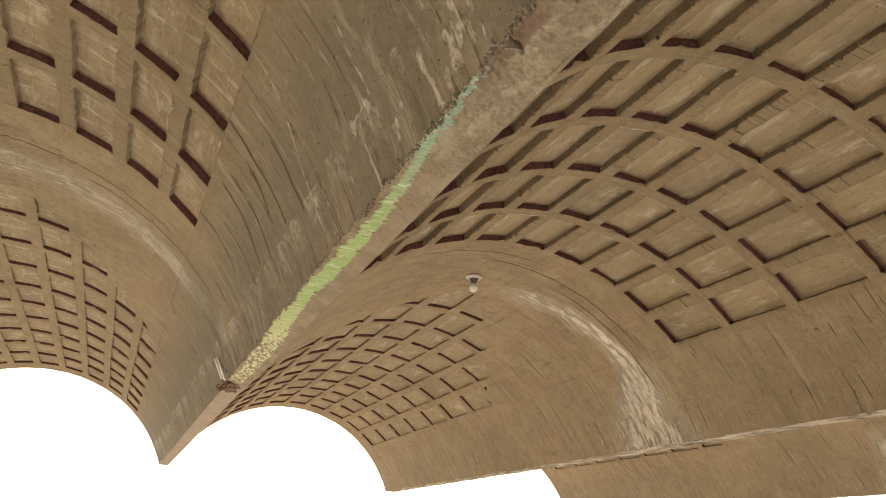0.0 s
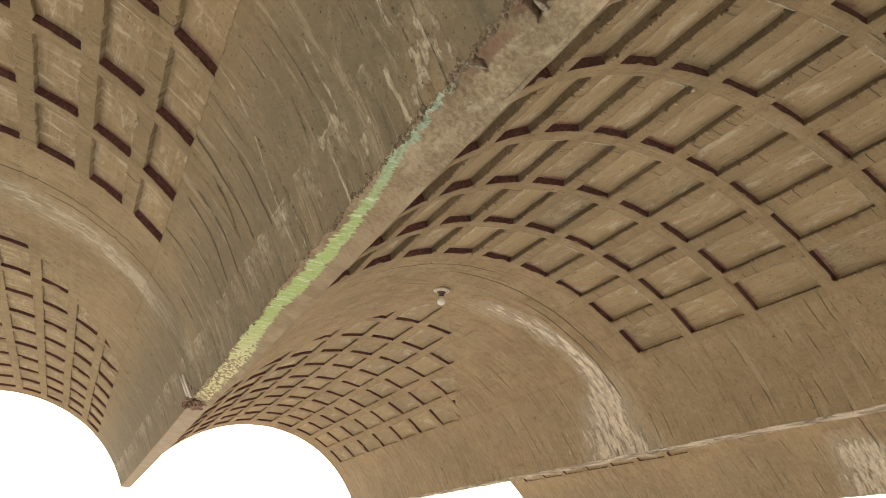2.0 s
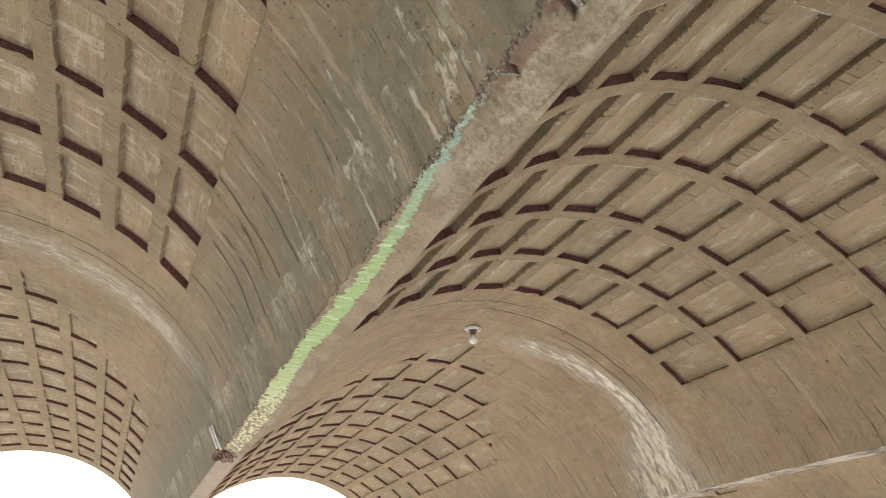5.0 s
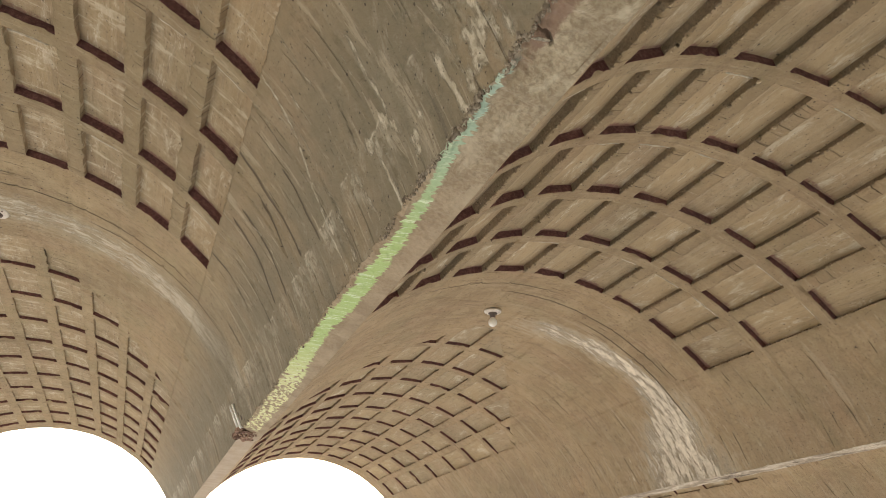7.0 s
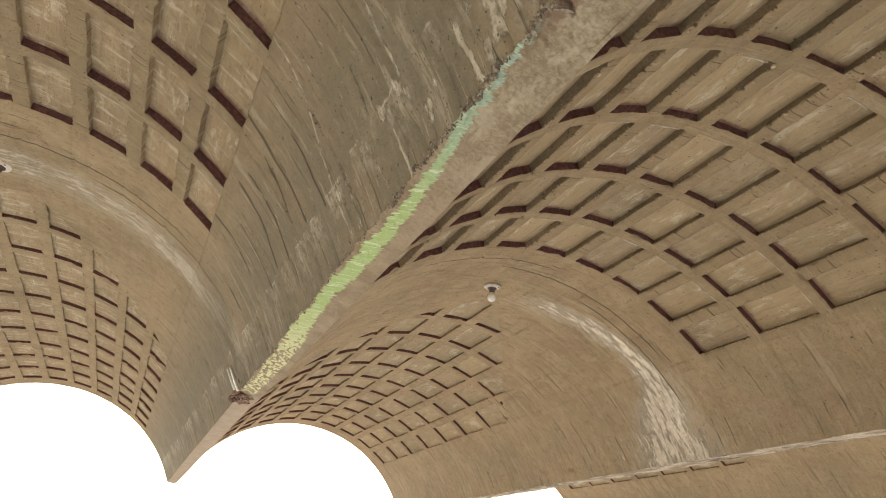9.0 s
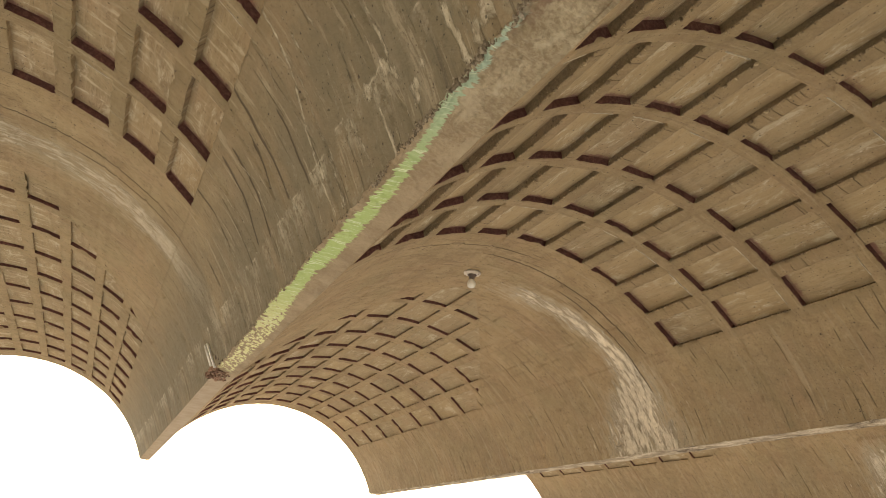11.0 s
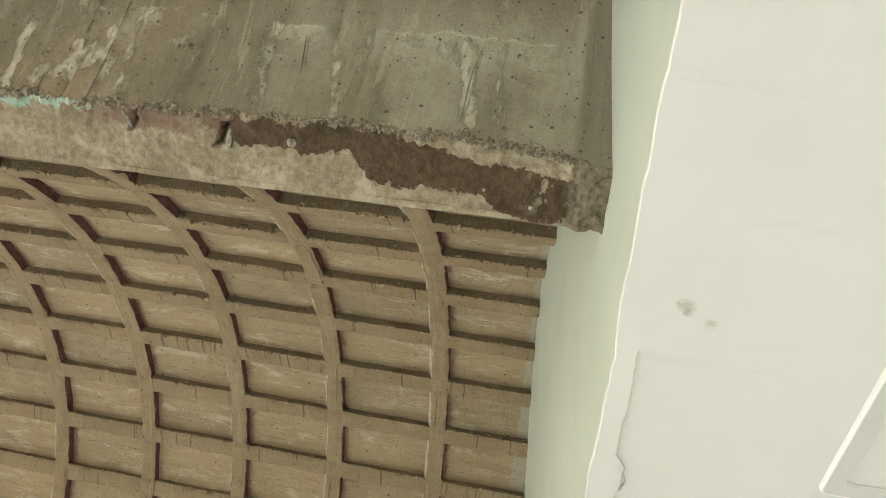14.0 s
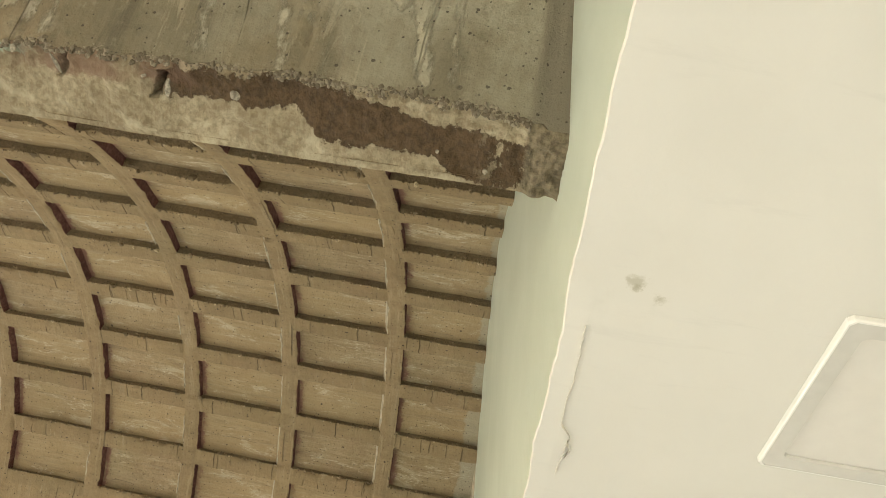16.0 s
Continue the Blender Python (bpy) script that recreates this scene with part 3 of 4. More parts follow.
def paint_material(name, base, shade, rough=0.55, smudges=()):
    n = Nodes(name)
    pos = n.node("ShaderNodeNewGeometry", 0)
    a = n.noise(pos, 2.2, 4, 0.6)
    b = n.noise(pos, 30.0, 4, 0.6)
    col = n.mix(n.ramp(a, 0.35, 0.7), shade, base)
    stain = n.noise(n.scaled(pos, 1, 1, 1, (5, 3, 1)), 5.0, 5, 0.6)
    col = n.mix(n.ramp(stain, 0.66, 0.8, 0.0, 0.35), col, tuple(c * 0.72 for c in base))
    soil = n.noise(pos, 70.0, 6, 0.72)
    rub = n.noise(n.scaled(pos, 26, 5, 5, (1, 2, 3)), 1.0, 6, 0.7, dist=0.5)
    col = n.mix(n.ramp(rub, 0.58, 0.74, 0.0, 0.28), col, tuple(c * 0.8 for c in base))
    for x, y, r in smudges:
        gap = n.t.nodes.new("ShaderNodeVectorMath")
        gap.operation = "DISTANCE"
        n.put(gap.inputs[0], pos)
        gap.inputs[1].default_value = (x, y, 2.13)
        m = n.ramp(n.math("ADD", n.math("DIVIDE", gap.outputs["Value"], r), n.math("MULTIPLY_ADD", soil, 3.4, -1.7)), 1.1, 0.1, 0.0, 0.55)
        col = n.mix(m, col, (0.36, 0.335, 0.235))
    h = n.math("MULTIPLY_ADD", a, 1.5, b)
    return n.finish(col, rough, n.bump(h, 0.25, 0.004))


M_SHELL0 = shell_material("old_concrete_shell_limed", [(3.86, 0.19, 0.22, -1.9, 0.5, -0.4)], 0.72, True)
M_SHELL1 = shell_material("old_concrete_shell", [(3.80, 0.125, 0.46, -0.05, 1.0, 1.0)], 0.22)
M_SHELL2 = shell_material("old_concrete_shell_far", [(3.85, 0.26, 0.40, 1.0, 1.0, 0.0)], 0.25)
M_PANEL = simple_concrete("coffer_panel_concrete", "panel")
M_PANEL_LIMED = simple_concrete("limed_coffer_panel_concrete", "limed")
M_REVEAL = simple_concrete("coffer_reveal_concrete", "reveal")
M_SHADED_OXIDE = simple_concrete("coffer_end_shaded_oxide", "shaded_oxide")
# near coffer sides and fins, made pale for the light they face
M_NEAR = plain("lit_edge_mortar", (0.60, 0.53, 0.41), 0.92, grain=0.14, scale=45)
M_SOFFIT = soffit_material()
M_BEAM = beam_material()
M_WALL = paint_material("pale_green_wall_paint", (0.65, 0.705, 0.62), (0.58, 0.635, 0.55), 0.35)
M_CEIL = paint_material("white_ceiling_paint", (0.712, 0.697, 0.655), (0.672, 0.655, 0.61), 0.55, [(-0.060, -0.093, 0.014), (-0.039, -0.125, 0.009), (-0.052, -0.096, 0.007)])
M_FLOOR = plain("floor_cement", (0.56, 0.545, 0.51), 0.6, grain=0.1, scale=3.0)
M_GROUND = plain("dusty_ground", (0.36, 0.30, 0.22), 0.95, grain=0.12, scale=0.6)
M_WHITE = plain("white_plastic", (0.62, 0.605, 0.57), 0.35, grain=0.02)
M_HOLDER = plain("old_holder_plastic", (0.66, 0.60, 0.52), 0.4, grain=0.08, scale=60)
M_PVC = plain("white_pvc", (0.86, 0.85, 0.82), 0.3, grain=0.01)
M_DARK = plain("dark_brown_plastic", (0.09, 0.06, 0.045), 0.45)
M_BULB = plain("opal_bulb_glass", (0.85, 0.83, 0.77), 0.15, grain=0.01)
M_BRASS = plain("dull_brass", (0.45, 0.33, 0.16), 0.4, 0.9)
M_CRACK = plain("crack_grime", (0.64, 0.61, 0.55), 0.9)
M_CRUMB = crumb_material("mortar_crumb", (0.15, 0.122, 0.085), (0.34, 0.295, 0.222))
M_BRICK = crumb_material("broken_brick_red", (0.13, 0.07, 0.05), (0.34, 0.21, 0.15))
M_GRAIN = crumb_material("brown_aggregate", (0.20, 0.15, 0.092), (0.52, 0.415, 0.27))
M_CHIP = plain("white_plaster_chip", (0.42, 0.375, 0.295), 0.9, grain=0.2, scale=140)
M_PANE = plain("opal_diffuser", (0.71, 0.685, 0.645), 0.3, grain=0.01)


# ---- mesh helpers ----
def trace(rows, y, s):
    """How strongly one of these runs marks a place on the first vault's foot, 0 to 1."""
    best = 0.0
    sway = 0.010 * noise.noise(Vector((y * 3, s * 9, 4.0))) + 0.004 * noise.noise(Vector((y * 14, s * 22, 7.0)))
    for ya, sa, yb, sb, w, power in rows:
        if sa - 0.03 < s < sb + 0.05 and abs(y - ya) < 0.10 + abs(yb - ya):
            mid = ya + (yb - ya) * (s - sa) / (sb - sa)
            wide = w * (1.15 + 0.7 * noise.noise(Vector((ya * 31, s * 17, 1.0))))
            ends = min(1.0, max(0.0, (s - sa + 0.03) / 0.03)) * min(1.0, max(0.0, (sb + 0.03 - s) / 0.03))
            best = max(best, power * ends * max(0.0, 1.25 - abs(y + sway - mid) / (wide + 0.005)))
    return min(1.0, best)


def lime_at(y, s):
    """How much lime has run or stayed there: runs, threads and scabs."""
    best = max(trace(RUNS, y, s), trace(THREADS, y, s))
    for ya, sa, r in SCABS:
        if abs(y - ya) < 0.12 and abs(s - sa) < 0.12:
            gap = math.hypot(y - ya, (s - sa) * 0.85) / r + 0.75 * noise.noise(Vector((y * 34, s * 30, 2.0)))
            best = max(best, min(0.8, max(0.0, 1.15 - gap)))
    return best


def mesh_object(name, verts, faces, mats, uvs=None, index=None, smooth=None):
    me = bpy.data.meshes.new(name)
    me.from_pydata(verts, [], faces)
    for m in mats:
        me.materials.append(m)
    if index is not None:
        me.polygons.foreach_set("material_index", index)
    if smooth is not None:
        me.polygons.foreach_set("use_smooth", smooth)
    if uvs is not None:
        layer = me.uv_layers.new(name="UVMap")
        loops = np.empty(len(me.loops), dtype=np.int32)
        me.loops.foreach_get("vertex_index", loops)
        layer.data.foreach_set("uv", np.asarray(uvs, dtype=np.float32)[loops].ravel())
    me.update()
    return new(name, me)


def part(name, bm, material, parent=None, label=""):
    me = bpy.data.meshes.new(name)
    bm.to_mesh(me)
    bm.free()
    me.materials.append(material)
    ob = new(name, me)
    ob.parent = parent
    return tagged(ob, label)


def box_bm(x0, x1, y0, y1, z0, z1, bevel=0.0):
    bm = bmesh.new()
    bmesh.ops.create_cube(bm, size=1.0)
    for v in bm.verts:
        v.co = Vector(((x0 + x1) / 2 + v.co.x * (x1 - x0), (y0 + y1) / 2 + v.co.y * (y1 - y0), (z0 + z1) / 2 + v.co.z * (z1 - z0)))
    if bevel:
        bmesh.ops.bevel(bm, geom=bm.edges[:], offset=bevel, segments=2, affect="EDGES", profile=0.6)
    return bm


def lathe_bm(profile, seg=32):
    """A turned shape about z from (radius, z) pairs."""
    bm = bmesh.new()
    rings = []
    for r, z in profile:
        rings.append([bm.verts.new((r * math.cos(2 * math.pi * i / seg), r * math.sin(2 * math.pi * i / seg), z)) for i in range(seg)])
    for a, b in zip(rings, rings[1:]):
        for i in range(seg):
            j = (i + 1) % seg
            bm.faces.new((a[i], a[j], b[j], b[i]))
    for ring, flip in ((rings[0], True), (rings[-1], False)):
        if (ring[0].co.xy).length > 1e-4:
            bm.faces.new(ring[::-1] if flip else ring)
    for f in bm.faces:
        f.smooth = True
    bmesh.ops.recalc_face_normals(bm, faces=bm.faces[:])
    return bm


def tube_bm(points, radius, seg=10):
    bm = bmesh.new()
    rings = []
    pts = [Vector(p) for p in points]
    for k, p in enumerate(pts):
        d = (pts[min(k + 1, len(pts) - 1)] - pts[max(k - 1, 0)]).normalized()
        a = d.orthogonal().normalized()
        if abs(d.y) < 0.9:
            a = (Vector((0, 1, 0)) - d * d.y).normalized()
        b = d.cross(a)
        rings.append([bm.verts.new(p + radius * (math.cos(2 * math.pi * i / seg) * a + math.sin(2 * math.pi * i / seg) * b)) for i in range(seg)])
    for a, b in zip(rings, rings[1:]):
        for i in range(seg):
            j = (i + 1) % seg
            bm.faces.new((a[i], a[j], b[j], b[i]))
    bm.faces.new(rings[0][::-1])
    bm.faces.new(rings[-1])
    for f in bm.faces:
        f.smooth = True
    bmesh.ops.recalc_face_normals(bm, faces=bm.faces[:])
    return bm


GOLD = (1 + 5 ** 0.5) / 2
ICO = [Vector(p).normalized() for p in ((-1, GOLD, 0), (1, GOLD, 0), (-1, -GOLD, 0), (1, -GOLD, 0), (0, -1, GOLD), (0, 1, GOLD), (0, -1, -GOLD), (0, 1, -GOLD), (GOLD, 0, -1), (GOLD, 0, 1), (-GOLD, 0, -1), (-GOLD, 0, 1))]
ICO_FACES = ((0, 11, 5), (0, 5, 1), (0, 1, 7), (0, 7, 10), (0, 10, 11), (1, 5, 9), (5, 11, 4), (11, 10, 2), (10, 7, 6), (7, 1, 8), (3, 9, 4), (3, 4, 2), (3, 2, 6), (3, 6, 8), (3, 8, 9), (4, 9, 5), (2, 4, 11), (6, 2, 10), (8, 6, 7), (9, 8, 1))


def lump(verts, faces, at, size, rnd):
    """An uneven crumb."""
    base = len(verts)
    stretch = [size * rnd.uniform(0.6, 1.5) for _ in range(3)]
    for p in ICO:
        k = rnd.uniform(0.65, 1.25)
        verts.append(tuple(c + k * e * q for c, e, q in zip(at, stretch, p)))
    faces += [(base + a, base + b, base + c) for a, b, c in ICO_FACES]


def rough(x, y, z, f):
    return noise.noise(Vector((x * f, y * f, z * f)))


# ---- the vaults ----
BAY = 3.0           # from valley to valley
SPRING = 2.45       # underside of the valley beams
RISE = 0.9373
HALF = 1.448
RADIUS = (HALF ** 2 + RISE ** 2) / (2 * RISE)
ZC = SPRING + RISE - RADIUS
S_END = RADIUS * math.asin(HALF / RADIUS)
Y_NEAR, Y_FAR = -0.12, 9.36
DEPTH, DEPTH_FAR = 0.040, 0.027       # of a coffer, near the room and beyond the lamp
ROWS = 9


def chevron(s):
    """The far coffers begin behind this line, which runs back from the lamp on both sides."""
    return 4.0 + 1.54 * abs(s)


def on_arc(xc, s, y, d):
    a = s / RADIUS
    return (xc + (RADIUS + d) * math.sin(a), y, ZC + (RADIUS + d) * math.cos(a))


def steps(cuts, size):
    out = [cuts[0]]
    for a, b in zip(cuts, cuts[1:]):
        n = max(1, round((b - a) / size))
        out += [a + (b - a) * (k + 1) / n for k in range(n)]
    return out


def vault(number, mat, s_right, s_left, fine=True):
    """One barrel of coffered concrete with its recesses, reveals, outer skin and end face."""
    xc = -4.5 + BAY * number
    low, pitch, tall, near_end, far_first = COFFERS[number]
    cells_s = [(low - r * pitch - tall, low - r * pitch) for r in range(ROWS)]
    cells_y = [(near_end - c * NEAR_PITCH - CELL_Y, near_end - c * NEAR_PITCH) for c in range(NEAR_COUNT)]
    cells_y += [(far_first + c * FAR_PITCH - FAR_CELL_Y, far_first + c * FAR_PITCH) for c in range(FAR_COUNT)]
    ds, dy = 0.0136 if fine else 0.024, 0.031
    cut_s = sorted({-S_END, S_END, *[v for c in cells_s for v in c]})
    cut_y = sorted({Y_NEAR, Y_FAR, *[v for c in cells_y for v in c]})
    gs = steps(cut_s, ds)
    if number == 1:
        gs = [v for v in gs if v <= low + 1e-6] + steps([low, 1.5, S_END], 0.0068)[1:]
    gy = steps([y for y in cut_y if y <= near_end], 0.010 if fine else dy)
    gy += steps([y for y in cut_y if y >= near_end], dy)[1:]
    ns, ny = len(gs), len(gy)
    in_s = [next((k for k, c in enumerate(cells_s) if c[0] - 1e-6 < (gs[i] + gs[i + 1]) / 2 < c[1] + 1e-6), -1) for i in range(ns - 1)]
    in_y = [next((k for k, c in enumerate(cells_y) if c[0] - 1e-6 < (gy[j] + gy[j + 1]) / 2 < c[1] + 1e-6), -1) for j in range(ny - 1)]
    s_lines = {round(v, 5) for c in cells_s for v in c}
    y_lines = {round(v, 5) for c in cells_y for v in c}
    s_high = {round(c[1], 5) for c in cells_s}
    y_near = {round(c[0], 5) for c in cells_y[:NEAR_COUNT]}
    verts, uvs, faces, index, smooth = [], [], [], [], []
    seen = {}

    def vert(s, y, layer):
        """layer 0: skin, 1: rim of a recess, 2: back of a recess seen from its sides, 3: back of a recess."""
        key = (round(s, 5), round(y, 5), layer)
        if key in seen:
            return seen[key]
        d = 0.006 * rough(xc + s, y, 1.0, 1.1) + 0.0022 * rough(xc + s, y, 5.0, 7.0)
        s2, y2 = s, y
        if s == gs[-1]:
            s2 = s_right(y)
        elif s == gs[0]:
            s2 = -s_left(y)
        elif s < gs[0] + 0.12:
            s2 = max(s, -s_left(y) + 0.15 * (s - gs[0]))
        elif s > gs[-1] - 0.12:
            s2 = min(s, s_right(y) - 0.15 * (gs[-1] - s))
        if layer <= 1 and (key[0] in s_lines or key[1] in y_lines):
            bite = 0.5 + rough(xc + s, y, 51.0, 6.0)
            s2 += 0.0035 * rough(xc + s, y, 9.0, 14.0) + 0.0110 * bite * rough(xc + s, y, 9.0, 70.0)
            d += 0.0035 + 0.006 * bite * abs(rough(xc + s, y, 61.0, 48.0))
            y2 += 0.0045 * rough(xc + s, y, 14.0, 22.0) + 0.007 * bite * rough(xc + s, y, 14.0, 60.0)
            chip = rough(xc + s, y, 20.0, 17.0)
            if chip > 0.22:
                d += 0.03 * (chip - 0.22)
                s2 += 0.02 * (chip - 0.22)
        if layer >= 2:
            d += (DEPTH if y < 3.5 else DEPTH_FAR) + 0.004 * rough(xc + s, y, 30.0, 2.0)
            s2 += 0.004 * rough(xc + s, y, 33.0, 9.0)
            if key[0] in s_lines:
                s2 += 0.007 if key[0] in s_high else -0.004
            y2 += 0.004 * rough(xc + s, y, 37.0, 9.0) + (0.016 if key[1] in y_near else 0.0)
        verts.append(on_arc(xc, s2, y2, d))
        uvs.append((y, s))
        seen[key] = len(verts) - 1
        return seen[key]

    def face(ids, m, sm):
        faces.append(ids)
        index.append(m)
        smooth.append(sm)

    def recessed(i, j):
        return 0 <= i < ns - 1 and 0 <= j < ny - 1 and in_s[i] >= 0 and in_y[j] >= 0

    def reveal(a, b, m=2):
        (s0, y0), (s1, y1) = a, b
        face((vert(s0, y0, 1), vert(s1, y1, 1), vert(s1, y1, 2), vert(s0, y0, 2)), m, True)

    for i in range(ns - 1):
        for j in range(ny - 1):
            quad = [(gs[i], gy[j]), (gs[i], gy[j + 1]), (gs[i + 1], gy[j + 1]), (gs[i + 1], gy[j])]
            if not recessed(i, j):
                face(tuple(vert(s, y, 0) for s, y in quad), 0, True)
                continue
            far = in_y[j] >= NEAR_COUNT
            sides = [y - chevron(s) if far else 1.0 for s, y in quad]
            if max(sides) <= 0:
                face(tuple(vert(s, y, 0) for s, y in quad), 0, True)
                continue
            back, front, cut = [], [], []
            for k in range(4):
                (s0, y0), (s1, y1), f0, f1 = quad[k], quad[(k + 1) % 4], sides[k], sides[(k + 1) % 4]
                (back if f0 > 0 else front).append(quad[k])
                if (f0 > 0) != (f1 > 0):
                    w = f0 / (f0 - f1)
                    p = (s0 + (s1 - s0) * w, y0 + (y1 - y0) * w)
                    back.append(p)
                    front.append(p)
                    cut.append(p)
            if len(back) > 2:
                face(tuple(vert(s, y, 3) for s, y in back), 1, True)
            if len(front) > 2:
                face(tuple(vert(s, y, 0) for s, y in front), 0, True)
            if len(cut) == 2:
                reveal(cut[0], cut[1])
            for k, (di, dj) in enumerate(((-1, 0), (0, 1), (1, 0), (0, -1))):
                if not recessed(i + di, j + dj):
                    a, b = quad[k], quad[(k + 1) % 4]
                    f0, f1 = sides[k], sides[(k + 1) % 4]
                    # paler or darker material by side: light and shade are put into the colour
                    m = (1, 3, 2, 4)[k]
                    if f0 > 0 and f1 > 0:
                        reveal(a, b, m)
                    elif (f0 > 0) != (f1 > 0):
                        w = f0 / (f0 - f1)
                        p = (a[0] + (b[0] - a[0]) * w, a[1] + (b[1] - a[1]) * w)
                        reveal(a, p, m) if f0 > 0 else reveal(p, b, m)
    # thin mortar fins added along some coffers' near edges; edge light in their colour
    rnd = random.Random(20 + number)
    for c in range(NEAR_COUNT if fine else 0):
        for r in range(ROWS):
            if rnd.random() > (0.75 if c > 2 else 0.35):
                continue
            y0, (sa, sb) = cells_y[c][0], cells_s[r]
            cut = (rnd.uniform(0.0, 0.3), rnd.uniform(0.7, 1.0))
            base, count = len(verts), 22
            for k in range(count + 1):
                s = sa + (sb - sa) * (cut[0] + (cut[1] - cut[0]) * k / count)
                w = 0.0028 * (1 + 0.9 * rough(xc + s, y0, 71.0, 45.0)) * min(1.0, 0.2 + 0.4 * min(k, count - k))
                yk = y0 + 0.002 + 0.004 * rough(xc + s, y0, 73.0, 20.0)
                for dy2, dd in ((-w, 0.004), (-0.3 * w, -0.5 * w), (0.7 * w, -0.3 * w), (1.2 * w, 0.008)):
                    verts.append(on_arc(xc, s, yk + dy2, dd + 0.002))
                    uvs.append((y0, s))
            for k in range(count):
                for q in range(3):
                    a = base + 4 * k + q
                    face((a, a + 4, a + 5, a + 1), 4, True)
    # outer skin and the two end faces
    lim = RADIUS * 1.128
    top = [lim * (-1 + 2 * k / 48) for k in range(49)]
    base = len(verts)
    for y in (Y_NEAR, Y_FAR):
        for s in top:
            verts.append(on_arc(xc, s, y, 0.12))
            uvs.append((y, s))
            verts.append(on_arc(xc, s * S_END / lim, y, 0.0))
            uvs.append((y + 0.1, s))
    for k in range(48):
        a, b = base + 2 * k, base + 98 + 2 * k
        face((a, a + 2, b + 2, b), 0, True)
        face((a, a + 1, a + 3, a + 2), 0, False)
        face((b, b + 2, b + 3, b + 1), 0, False)
    ob = mesh_object("ceiling_vault", verts, faces, [mat, M_PANEL_LIMED if number == 1 else M_PANEL, M_REVEAL, M_SHADED_OXIDE, M_NEAR], uvs, index, smooth)
    if number == 1:
        lime = ob.data.attributes.new("lime", "FLOAT", "POINT")
        lime.data.foreach_set("value", [lime_at(y, s) if s > 0.9 and 0.0 < y < 3.6 else 0.0 for y, s in uvs])
        damp = ob.data.attributes.new("damp", "FLOAT", "POINT")
        damp.data.foreach_set("value", [trace(STREAKS, y, s) if s > 0.9 and 0.0 < y < 3.7 else 0.0 for y, s in uvs])
    return ob


def broken_edge(y):
    """The foot of the camera's own vault, where the arris is knocked off as far as the pipe."""
    w = min(1.0, max(0.0, (y - 4.16) / 0.15))
    s = S_END - 0.020 + 0.018 * w - 0.008 * min(1.0, max(0.0, (1.1 - y) / 0.35))
    amp = 1 - 0.85 * w
    s += amp * (0.010 * rough(y, 0.3, 0.0, 5.0) + 0.010 * rough(y, 1.3, 0.0, 21.0) + 0.008 * rough(y, 3.3, 0.0, 52.0))
    if y < 0.15:
        s += 0.024 * min(1.0, (0.15 - y) / 0.15)
    return min(s, S_END)


def straight_edge(y):
    return S_END - 0.006 + 0.005 * rough(y, 7.7, 0.0, 6.0) + 0.003 * rough(y, 8.8, 0.0, 30.0)


def cut_edge(y):
    """The other side of the same beam."""
    return S_END + 0.006 - 0.008 * min(1.0, max(0.0, (y - 4.16) / 0.15)) + 0.004 * rough(y, 9.7, 0.0, 8.0)


VAULT_LABELS = ["brown coffered concrete barrel vault with lime streaks above the valley beam",
                "brown coffered concrete barrel vault with a white lime stain round the arc",
                "brown coffered concrete barrel vault beyond the second valley beam"]
for k, (m, edge, other, fine) in enumerate(((M_SHELL0, broken_edge, straight_edge, True), (M_SHELL1, straight_edge, cut_edge, True), (M_SHELL2, straight_edge, straight_edge, False))):
    tagged(vault(k + 1, m, edge, other, fine), VAULT_LABELS[k], "vaulted ceiling", "barrel vaults", "structure")


